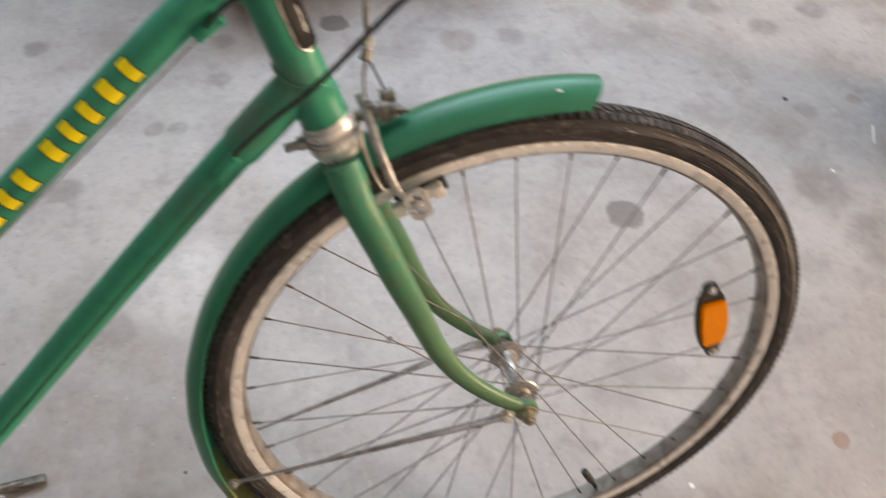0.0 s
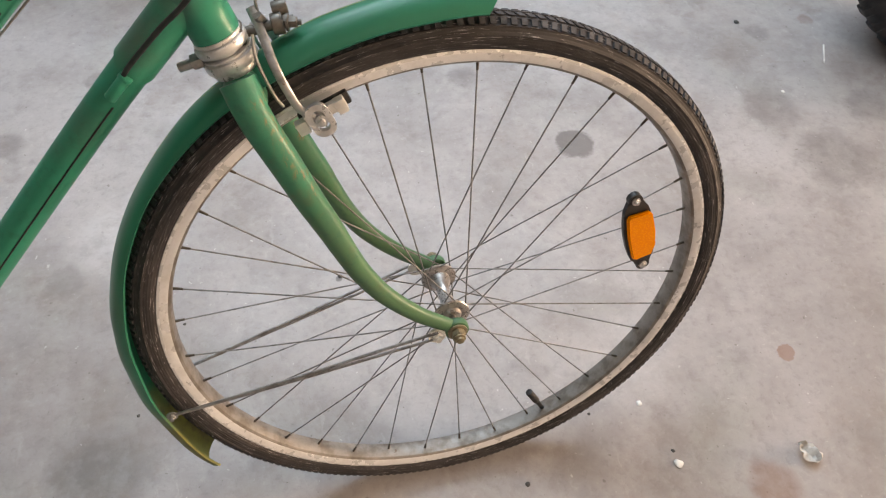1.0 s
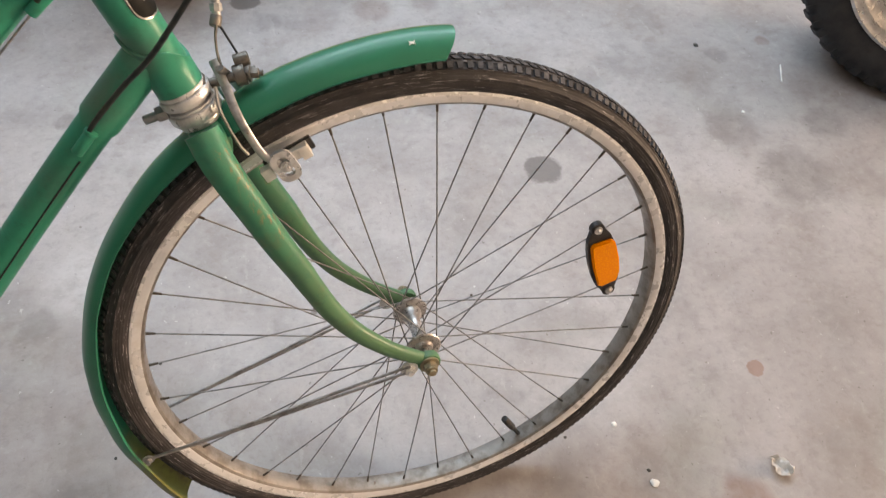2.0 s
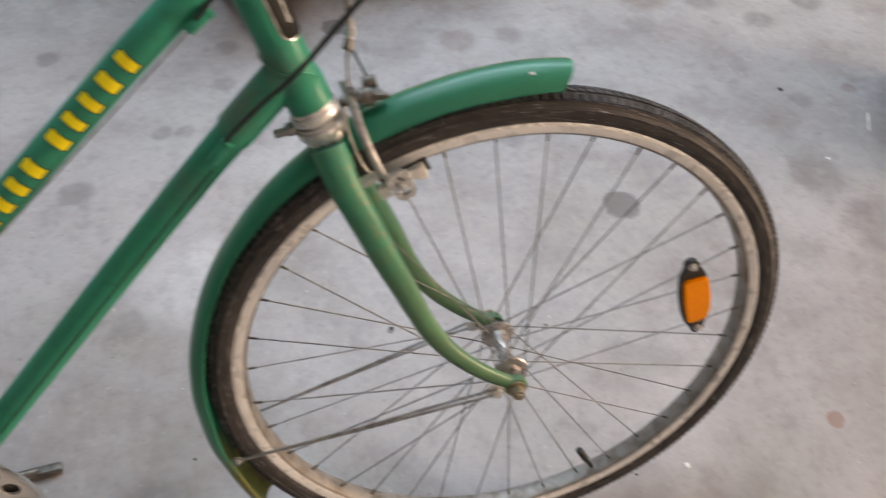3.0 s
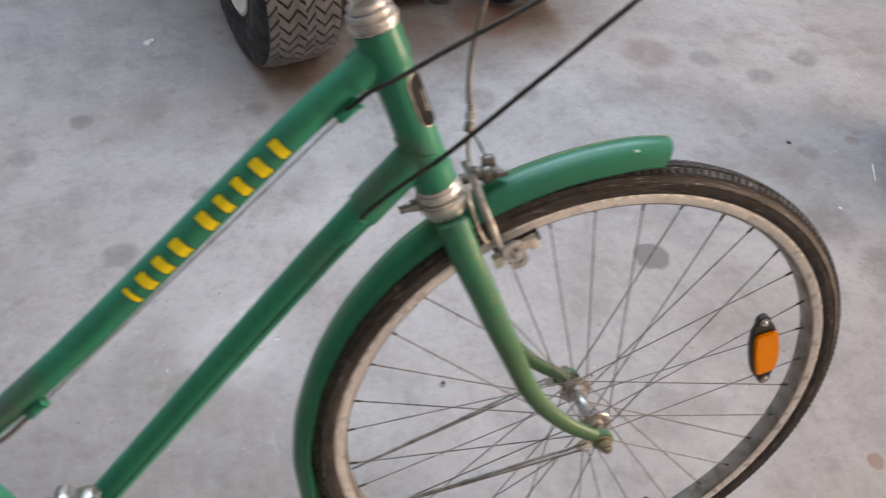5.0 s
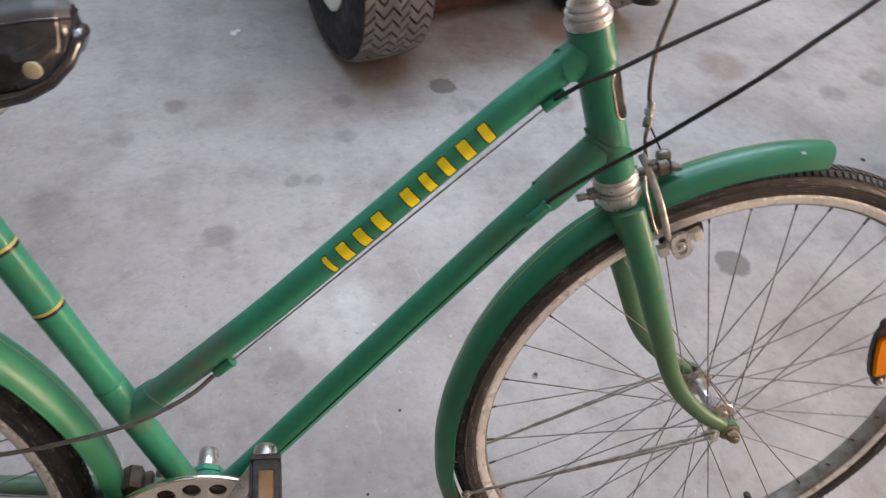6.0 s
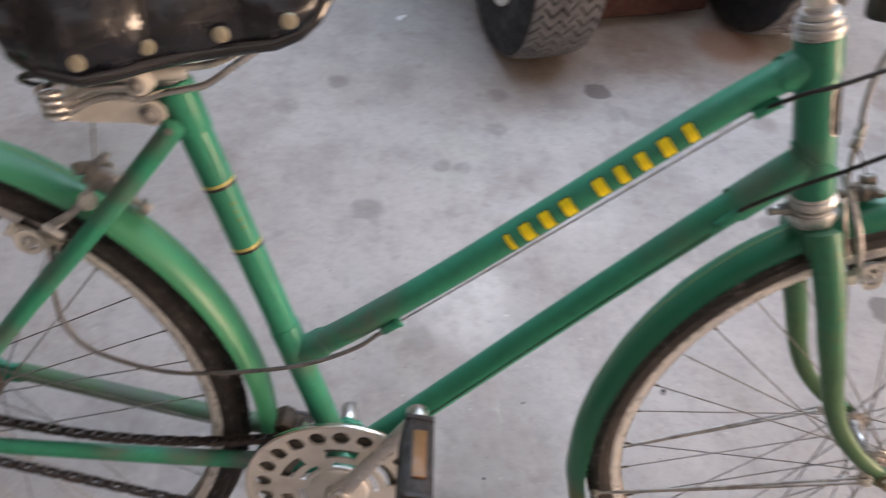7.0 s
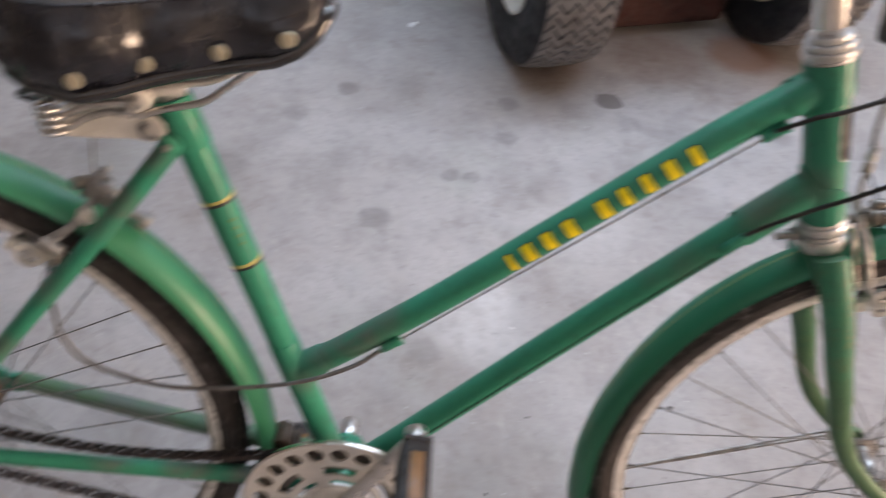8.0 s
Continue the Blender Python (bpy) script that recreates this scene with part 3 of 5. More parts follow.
tagged(part("ground", box(60.0, 60.0, 0.1, 0.0, pose(0.5, 1.0, -0.26)), CONCRETE), "pale concrete ground outside the open garage door", "ground", kind="structure")


def ceiling_light(x, y):
    lamp = empty("ceiling_light", pose(x, y, 2.40))
    part("housing", box(2.5, 0.74, 0.06, 0.015, pose(0, 0, 0.045)), CEILING, lamp)
    for side in (-0.375, 0.375):
        part("reflector_wing", box(2.5, 0.012, 0.07, 0.003, pose(0, side, -0.005, 20 if side > 0 else -20)), WHITE, lamp)
    for end in (-0.9, 0.9):
        part("hanger_rod", rod((end, 0, 0.07), (end, 0, 0.30), 0.005, 10), CHROME, lamp)
    return tagged(lamp, "broad white fluorescent light hanging below the ceiling", "ceiling light", "ceiling lights")


for x, y, *_ in LAMPS:
    ceiling_light(x, y)

# ---- the bicycle ----
# Built upright, in metres from the ground under the front hub: x ahead, y to its left, z up; then leaned on its stand.
LEAN = 12.89
HUB_Z, REAR_X = 0.329, -1.059
bike = tagged(empty("bicycle", pose(0, 0, 0, -LEAN)), "old green step-through bicycle with green fenders leaning on its kickstand", "bicycle")


def bike_wheel(x, phase, brassy, reflector_angle, hub_radius, flange, hub_half, valve_angle, hub_material, knob):
    """A wire wheel: rim, tyre, hub, spokes, valve, reflector."""
    at = pose(x, 0, HUB_Z)
    half = [(0.2925, 0.0), (0.2930, 0.0070), (0.2960, 0.0110), (0.3010, 0.0118), (0.3024, 0.0130), (0.3016, 0.0143), (0.2992, 0.0147), (0.2968, 0.0141), (0.2935, 0.0134), (0.2908, 0.0126), (0.2882, 0.0104), (0.2870, 0.0060), (0.2866, 0.0)]
    profile = half + [(r, -y) for r, y in half[-2:0:-1]]
    rim_bm = lathe(profile, 144, True)
    # Inner faces get the painted dark reflection, outer edges the painted highlight
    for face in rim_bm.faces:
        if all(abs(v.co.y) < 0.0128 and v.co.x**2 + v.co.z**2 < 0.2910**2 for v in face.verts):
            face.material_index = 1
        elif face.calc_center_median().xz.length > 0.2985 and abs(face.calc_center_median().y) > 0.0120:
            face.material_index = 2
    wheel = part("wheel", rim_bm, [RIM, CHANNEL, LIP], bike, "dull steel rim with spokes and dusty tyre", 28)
    wheel.matrix_basis = at
    # Tyre with raised ribs along its shoulders
    core, tread = 0.3120, []
    for k in range(41):
        a = radians(-128 + 256 * k / 40)
        rise = 0.0165 + (0.0011 if k % 4 == 0 and 4 < k < 36 else 0.0)
        tread.append((core + rise * math.cos(a), 1.05 * rise * math.sin(a)))
    tyre = part("tyre", lathe(tread, 160), RUBBER, wheel, "black rubber tyre with worn block tread", 60)
    # Shoulder blocks
    bm, count = bmesh.new(), 218
    for side in (-1, 1):
        for k in range(count):
            a0 = 2 * math.pi * (k + 0.25 * (side > 0)) / count
            for low, high, lean, wide, rise in ((27, 47, 0.0, 0.56, knob), (3, 17, 0.4, 0.66, 0.0015)):
                corners = []
                for lift in (0.0, rise):
                    for ang, shift in ((low, lean), (high, 0.0)):
                        for w in (-wide / 2, wide / 2):
                            phi = side * radians(ang)
                            r = core + (0.0167 + lift) * math.cos(phi)
                            a = a0 + (shift + w) * 2 * math.pi / count
                            corners.append(bm.verts.new((r * math.cos(a), 1.05 * (0.0167 + lift) * math.sin(phi), r * math.sin(a))))
                c = corners
                for f in ((4, 5, 7, 6), (0, 1, 5, 4), (2, 6, 7, 3), (0, 4, 6, 2), (1, 3, 7, 5)):
                    bm.faces.new([c[j] for j in f])
    bmesh.ops.recalc_face_normals(bm, faces=bm.faces[:])
    tagged(part("tread", bm, TREAD if knob > 0.0015 else RUBBER, wheel, "rows of small rubber tread blocks", 30), kind="stuff")
    # Hub
    r, f, h = hub_radius, flange, hub_half
    part("hub", lathe([(0.004, -h - 0.004), (0.009, -h - 0.004), (0.011, -h), (f, -h), (f + 0.001, -h + 0.0012), (f, -h + 0.003), (r + 0.0042, -h + 0.005), (r + 0.0038, -h + 0.011), (r, -h + 0.016), (r, h - 0.016), (r + 0.0038, h - 0.011), (r + 0.0042, h - 0.005), (f, h - 0.003), (f + 0.001, h - 0.0012), (f, h), (0.011, h), (0.009, h + 0.004), (0.004, h + 0.004)], 40), hub_material, wheel)
    # Spokes and nipples, crossing three times
    inner, outer = f - 0.003, 0.2872
    ang, reach = radians(62), None
    bm = None
    for lead in (1, -1):
        foot, top = Vector((inner * math.cos(lead * ang), -h + 0.0005 + (0.002 if lead > 0 else 0.0), inner * math.sin(lead * ang))), Vector((outer, -0.002, 0))
        wire = mesh_of("spoke", rod(foot, top, 0.00080, 8), SPOKE)
        nipple = mesh_of("nipple", rod(top + (foot - top).normalized() * 0.0100, top, 0.0012, 8, 0.0, 0.0016), BRASS if brassy else SPOKE)
        for k in range(9):
            for flip in (0, 1):
                turn = Matrix.Rotation(-radians(phase + 40 * k + (20 if lead > 0 else 0) + 10 * flip), 4, "Y")
                m = turn @ (Matrix.Diagonal((1, -1, 1, 1)) if flip else Matrix.Identity(4))
                spoke = shared("spoke", wire, wheel, m)
                shared("nipple", nipple, wheel, m)
    # Valve
    v = Vector((math.cos(radians(valve_angle)), 0, math.sin(radians(valve_angle))))
    part("valve", merged(rod(v * 0.286, v * 0.262, 0.0030, 12), rod(v * 0.266, v * 0.240, 0.0050, 12, 0.0012)), PLASTIC, wheel, "black rubber tyre valve with cap")
    if reflector_angle is not None:
        m = Matrix.Rotation(-radians(reflector_angle), 4, "Y") @ pose(0.225, -0.012, 0, 0, 0, 0)
        out = []
        for k in range(40):
            a = 2 * math.pi * k / 40
            s, c = math.sin(a), math.cos(a)
            out.append((0.0175 * abs(c) ** 0.75 * math.copysign(1, c) * (1.0 if abs(s) < 0.75 else 0.9), 0.052 * s))
        body = merged(plate(out, 0.006, (), None), plate(circle(0, 0.0495, 0.008), 0.007), plate(circle(0, -0.0495, 0.008), 0.007))
        ob = part("reflector_housing", body, PLASTIC, wheel, "black plastic reflector housing")
        ob.matrix_basis = m
        lens = plate([(-0.0140, -0.030), (-0.0110, -0.035), (0.0090, -0.034), (0.0145, -0.022), (0.0162, 0.0), (0.0150, 0.026), (0.0110, 0.031), (-0.0110, 0.033), (-0.0140, 0.028), (-0.0155, 0.0)], 0.006, (), pose(0.001, -0.0055, 0))
        bmesh.ops.bevel(lens, geom=[e for e in lens.edges if e.calc_face_angle(0) > 1.0], offset=0.0016, segments=2, affect="EDGES")
        ob = part("reflector_lens", lens, AMBER, wheel, "bright orange reflector lens")
        ob.matrix_basis = m
        for z in (-0.0495, 0.0495):
            ob = part("reflector_screw", bolt((0, -0.004, z), (0, -1, 0), 0.0032, 0.002), CHROME, wheel)
            ob.matrix_basis = m
    return wheel


bike_wheel(0.0, 3.5, True, 14.5, 0.0075, 0.0195, 0.031, -62.0, HUBSTEEL, 0.0020)
bike_wheel(REAR_X, 6.0, False, None, 0.0285, 0.0325, 0.034, 250.0, HUBRUST, 0.0006)

# Frame
TOP = [(-0.2125, 0, 0.7950), (-0.2458, 0, 0.7705), (-0.2978, 0, 0.7299), (-0.4008, 0, 0.6409), (-0.5108, 0, 0.5459), (-0.5707, 0, 0.4979), (-0.6205, 0, 0.4597), (-0.662, 0, 0.431)]
DOWN = [(-0.1925, 0, 0.6975), (-0.2797, 0, 0.6127), (-0.4017, 0, 0.4867), (-0.5027, 0, 0.3807), (-0.5695, 0, 0.3113), (-0.620, 0, 0.262)]
HEAD_TOP, HEAD_LOW = Vector((-0.2252, 0, 0.8102)), Vector((-0.179, 0, 0.664))
SEAT_TOP, BB = Vector((-0.7605, 0, 0.732)), Vector((-0.620, 0, 0.262))
head_way, seat_way = (HEAD_TOP - HEAD_LOW).normalized(), (SEAT_TOP - BB).normalized()
TUBE = 0.0145
top_path, down_path = spline(TOP), spline(DOWN)
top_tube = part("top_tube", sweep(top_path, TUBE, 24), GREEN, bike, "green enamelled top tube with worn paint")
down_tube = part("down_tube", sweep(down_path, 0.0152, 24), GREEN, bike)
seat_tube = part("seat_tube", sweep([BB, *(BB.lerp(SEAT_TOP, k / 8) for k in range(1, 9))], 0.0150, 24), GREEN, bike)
head_tube = part("head_tube", rod(HEAD_LOW, HEAD_TOP, 0.0182, 32, 0.001), GREEN, bike)
part("bottom_bracket", merged(rod(BB + Vector((0, -0.035, 0)), BB + Vector((0, 0.035, 0)), 0.0215, 32, 0.002), rod(BB + Vector((0, 0.035, 0)), BB + Vector((0, 0.043, 0)), 0.0235, 8, 0.001)), GREEN, bike)


def tube_lug(path, a, b, radius, tip):
    """A lug sleeve round a tube between two stations of its path, with a pointed end."""
    bm, rings, sides = bmesh.new(), [], 24
    stations = [a + (b - a) * k / 8 for k in range(9)]
    for s in stations:
        f = s * (len(path) - 1)
        k = min(int(f), len(path) - 2)
        here = path[k].lerp(path[k + 1], f - k)
        way = (path[k + 1] - path[k]).normalized()
        side = Vector((0, 1, 0))
        other = way.cross(side)
        ring = []
        for j in range(sides):
            an = 2 * math.pi * j / sides
            push = tip * (0.5 + 0.5 * math.cos(2 * an)) * (s - a) / (b - a)
            ring.append(bm.verts.new(here + way * push + radius * (math.cos(an) * side + math.sin(an) * other)))
        rings.append(ring)
    last = [bm.verts.new(v.co) for v in rings[-1]]
    for v, w in zip(last, rings[-1]):
        f = b * (len(path) - 1)
        k = min(int(f), len(path) - 2)
        centre = path[k].lerp(path[k + 1], f - k)
        v.co = w.co + (centre - w.co).project((w.co - centre) - (w.co - centre).project(path[k + 1] - path[k])).normalized() * 0.0016
    rings.append(last)
    for p, q in zip(rings, rings[1:]):
        for j in range(sides):
            bm.faces.new((p[j], p[(j + 1) % sides], q[(j + 1) % sides], q[j]))
    bmesh.ops.recalc_face_normals(bm, faces=bm.faces[:])
    return bm


part("lug", tube_lug(top_path, 0.0, 0.118, TUBE + 0.0021, 0.010), GREEN, bike)
part("lug", tube_lug(down_path, 0.0, 0.125, 0.0175, 0.010), GREEN, bike)
part("lug", tube_lug(top_path[::-1], 0.0, 0.075, TUBE + 0.0019, 0.006), GREEN, bike)


def head_lug(foot, way, length, reach, radius):
    """A sleeve on the head tube whose free edge reaches further behind, where a frame tube joins, and ends in a small raised lip."""
    back = Vector((-1, 0, 0))
    back = (back - back.project(way)).normalized()
    side = way.cross(back)
    bm, rings, count = bmesh.new(), [], 40
    for share, grow in ((0.0, -0.0008), (0.0, 0.0), (0.5, 0.0), (0.92, 0.0), (0.95, 0.0005), (0.985, 0.0005), (1.0, 0.0), (1.0, -0.0022)):
        ring = []
        for j in range(count):
            an = 2 * math.pi * j / count
            free = length + reach * math.cos(an) + 0.25 * reach * math.cos(3 * an)
            ring.append(bm.verts.new(foot + way * (free * share) + (radius + grow) * (math.cos(an) * back + math.sin(an) * side)))
        rings.append(ring)
    for p, q in zip(rings, rings[1:]):
        for j in range(count):
            bm.faces.new((p[j], p[(j + 1) % count], q[(j + 1) % count], q[j]))
    bmesh.ops.recalc_face_normals(bm, faces=bm.faces[:])
    return bm


part("lug", head_lug(HEAD_TOP - head_way * 0.001, -head_way, 0.036, 0.009, 0.0198), GREEN, bike)
part("lug", head_lug(HEAD_LOW + head_way * 0.001, head_way, 0.038, 0.015, 0.0198), GREEN, bike)
part("lug", rod(SEAT_TOP - seat_way * 0.045, SEAT_TOP + seat_way * 0.002, 0.0166, 28, 0.0008), GREEN, bike)
part("lug", rod(BB + seat_way * 0.165, BB + seat_way * 0.215, 0.0163, 28, 0.0008), GREEN, bike)

# Stays and dropouts


def rounded_loop(points, steps=4):
    """A closed smooth outline through points of a plane."""
    n, out = len(points), []
    for k in range(n):
        a, b, c, d = (Vector(points[(k + j) % n]) for j in (-1, 0, 1, 2))
        for q in range(steps):
            t = q / steps
            out.append(tuple(0.5 * (2 * b + (c - a) * t + (2 * a - 5 * b + 4 * c - d) * t * t + (3 * b - a - 3 * c + d) * t**3)))
    return out


for side in (-1, 1):
    path = spline([(-0.755, side * 0.0205, 0.705), (-0.775, side * 0.025, 0.679), (-0.83, side * 0.034, 0.612), (-0.93, side * 0.046, 0.496), (-1.02, side * 0.055, 0.388), (-1.046, side * 0.057, 0.357)])
    part("seat_stay", sweep(path, lambda s: (0.0102 - 0.0022 * s) * min(1.0, (0.12 + s / 0.035) ** 0.5), 16), GREEN, bike)
    path = spline([(-0.640, side * 0.018, 0.266), (-0.70, side * 0.026, 0.279), (-0.80, side * 0.035, 0.291), (-0.92, side * 0.047, 0.308), (-1.02, side * 0.057, 0.323)])
    part("chain_stay", sweep(path, lambda s: (0.0112 if side < 0 else 0.0134) - 0.0028 * s, 16), GREEN if side < 0 else FADED, bike)
    out = rounded_loop([(-1.014, 0.309), (-1.014, 0.330), (-1.027, 0.331), (-1.038, 0.337), (-1.0425, 0.348), (-1.0400, 0.358), (-1.035, 0.368), (-1.042, 0.374), (-1.050, 0.366), (-1.063, 0.354), (-1.080, 0.348), (-1.100, 0.345), (-1.112, 0.330), (-1.107, 0.316), (-1.088, 0.312), (-1.066, 0.314), (-1.047, 0.310), (-1.033, 0.306)])
    part("dropout", plate(out, 0.007, (rounded_loop([(-1.073, 0.3374), (-1.0636, 0.3436), (-1.0558, 0.3438), (-1.0517, 0.3370), (-1.0545, 0.3325), (-1.0620, 0.3365)], 3), rounded_loop([(-1.093, 0.3294), (-1.086, 0.3312), (-1.0790, 0.3288), (-1.0872, 0.3240)], 3)), pose(0, side * 0.0575, 0)), GREEN, bike)
    part("axle_nut", bolt((REAR_X - 0.006, side * 0.066, HUB_Z - 0.007), (0, side, 0), 0.0078, 0.008), ARM, bike, "dull plated axle nut")
part("seat_bolt", bolt((-0.7600, -0.0300, 0.7000), (0, -1, 0.1), 0.0026, 0.002), STEEL, bike, "small dark bolt at the top of the seat stay")
part("stay_bridge", rod((-0.715, -0.030, 0.281), (-0.715, 0.030, 0.281), 0.006, 12), GREEN, bike)
part("stay_bridge", rod((-0.845, -0.034, 0.592), (-0.845, 0.034, 0.592), 0.006, 12), GREEN, bike)
part("axle_washer", rod((REAR_X - 0.006, -0.0610, HUB_Z - 0.007), (REAR_X - 0.006, -0.066, HUB_Z - 0.007), 0.0098, 24, 0.0008), ARM, bike)
part("chain_adjuster", merged(box(0.040, 0.010, 0.011, 0.003, pose(-1.086, -0.078, 0.284, 0, -10, 0), 3), box(0.015, 0.009, 0.032, 0.003, pose(-1.080, -0.074, 0.301, 0, 16, 0), 3), rod((-1.066, -0.064, 0.3025), (-1.016, -0.061, 0.3065), 0.0040, 12, 0.0006)), HEADSET, bike, "bright plated chain adjuster")

# Fork
crown = HEAD_LOW - head_way * 0.045
part("fork_crown", merged(rod(HEAD_LOW - head_way * 0.026, HEAD_LOW - head_way * 0.062, 0.0172, 28, 0.002), box(0.030, 0.075, 0.026, 0.008, Matrix.Translation(crown) @ pose(0, 0, 0, 0, -17, 0), 3)), FADED, bike)
FORK = [(-0.170, 0.028, 0.636), (-0.161, 0.040, 0.607), (-0.143, 0.045, 0.560), (-0.130, 0.046, 0.524), (-0.116, 0.047, 0.489), (-0.107, 0.047, 0.464), (-0.093, 0.048, 0.430), (-0.072, 0.049, 0.395), (-0.040, 0.050, 0.360), (-0.004, 0.050, 0.332)]
for side in (-1, 1):
    path = spline([(x, side * y, z) for x, y, z in FORK])
    blade = part("fork_blade", sweep(path, lambda s: 0.0148 - 0.0068 * s**1.3, 20, 0.82), FADED, bike, "faded green fork blade with rust scratches")
    part("fork_tip", merged(plate([(0.012, 0.0), (0.008, 0.009), (-0.002, 0.011), (-0.016, 0.008), (-0.022, 0.0), (-0.012, -0.008), (0.004, -0.011)], 0.006, (), pose(0, side * 0.0495, HUB_Z + 0.001)), rod((0, side * 0.0465, HUB_Z), (0, side * 0.0560, HUB_Z), 0.0132, 28, 0.0022)), FADED, bike, "round green fork end")
    part("axle_washer", rod((0, side * 0.0555, HUB_Z), (0, side * 0.0578, HUB_Z), 0.0108, 24, 0.0006), BRASS_NUT, bike)
    part("axle_nut", merged(bolt((0, side * 0.0575, HUB_Z), (0, side, 0), 0.0078, 0.0075, False), cylinder(0.0066, 0.003, Matrix.Translation((0, side * 0.0660, HUB_Z)) @ pose(0, 0, 0, 90), 20, 0.0012), rod((0, side * 0.064, HUB_Z), (0, side * 0.0705, HUB_Z), 0.0042, 14, 0.0008)), BRASS_NUT, bike, "dull brassy axle nut")
    part("stay_bolt", merged(rod((-0.022, side * 0.0520, HUB_Z - 0.002), (-0.022, side * 0.0545, HUB_Z - 0.002), 0.0098, 24, 0.0006), bolt((-0.022, side * 0.0545, HUB_Z - 0.002), (0, side, 0), 0.0062, 0.0050)), ZINC, bike, "small plated stay bolt with washer")
part("axle", rod((0, -0.060, HUB_Z), (0, 0.060, HUB_Z), 0.0042, 12), STEEL, bike)
part("axle", rod((REAR_X, -0.062, HUB_Z), (REAR_X, 0.062, HUB_Z), 0.0046, 12), STEEL, bike)


def headset(at, way, name, steps):
    """Stacked rings on the steering axis: (from, to, radius) along way."""
    for a, b, r in steps:
        part(name, rod(at + way * a, at + way * b, r, 36, min(0.0022, (b - a) * 0.3)), HEADSET, bike, "dull chrome headset ring")


headset(HEAD_LOW, -head_way, "headset_ring", [(-0.001, 0.003, 0.0204), (0.003, 0.0115, 0.0222), (0.0115, 0.0145, 0.0172), (0.0145, 0.0170, 0.0205), (0.0170, 0.0265, 0.0228), (0.0265, 0.033, 0.0196)])
headset(HEAD_TOP, head_way, "headset_ring", [(-0.001, 0.002, 0.0194), (0.002, 0.009, 0.0208), (0.009, 0.0105, 0.0175), (0.0105, 0.015, 0.0190), (0.015, 0.021, 0.0162)])
LAMP_BOLT = HEAD_LOW - head_way * 0.021
part("lamp_bolt", merged(rod(LAMP_BOLT + Vector((-0.020, 0, 0)), LAMP_BOLT + Vector((-0.041, 0, -0.005)), 0.0040, 12, 0.0008), rod(LAMP_BOLT + Vector((-0.021, 0, 0)), LAMP_BOLT + Vector((-0.030, 0, -0.002)), 0.0068, 6, 0.001)), STEEL, bike, "small rusty bolt on the headset")
STEM_TOP = HEAD_TOP + head_way * 0.155
part("stem", merged(rod(HEAD_TOP + head_way * 0.025, STEM_TOP, 0.0132, 32, 0.003), rod(STEM_TOP - head_way * 0.012, STEM_TOP - head_way * 0.012 + Vector((0.055, 0, 0.006)), 0.0135, 28, 0.004)), BRIGHT, bike, "polished chrome handlebar stem")
bar_mid = STEM_TOP - head_way * 0.012 + Vector((0.055, 0, 0.006))
for side in (-1, 1):
    way = [bar_mid, bar_mid + Vector((0, side * 0.05, 0.002)), bar_mid + Vector((0.012, side * 0.13, 0.030)), bar_mid + Vector((-0.02, side * 0.215, 0.060)), bar_mid + Vector((-0.09, side * 0.262, 0.064)), bar_mid + Vector((-0.20, side * 0.285, 0.050))]
    part("handlebar", sweep(spline(way), 0.0111, 16), BRIGHT, bike, "swept-back chrome handlebar")
    part("grip", sweep(spline([way[4] + Vector((-0.01, 0, 0)), way[5], way[5] + Vector((-0.02, side * 0.003, -0.004))]), 0.0155, 16), PLASTIC, bike, "black rubber handlebar grip")
    part("brake_lever", sweep(spline([way[3] + Vector((0.0, 0, -0.02)), way[4] + Vector((0.01, 0, -0.040)), way[5] + Vector((0, 0, -0.045))]), 0.0055, 10, 1.4), CHROME, bike)
KNOB = Vector((-0.168, 0.020, 0.818))
part("rubber_knob", sweep(spline([KNOB + Vector((-0.012, 0, 0.085)), KNOB + Vector((-0.006, 0, 0.050)), KNOB + Vector((-0.002, 0, 0.020)), KNOB + Vector((0, 0, 0.004)), KNOB]), lambda s: 0.013 * (1 - max(0.0, (s - 0.6) / 0.4) ** 3) + 0.0005, 16), PLASTIC, bike, "black rubber-covered rounded knob on a stem bracket")
part("knob_bracket", rod(KNOB + Vector((-0.012, 0, 0.080)), HEAD_TOP + head_way * 0.09, 0.0045, 12), CHROME, bike)

# Badge on the head tube


def on_tube(base, axis, radius, arc, up, facing):
    """A point on a tube's skin: arc metres round from the facing direction, up metres along the axis."""
    out = Vector((0, -1, 0))
    over = axis.cross(out).normalized()
    a = radians(facing) + arc / radius
    return base + axis * up + radius * (math.cos(a) * out + math.sin(a) * over)


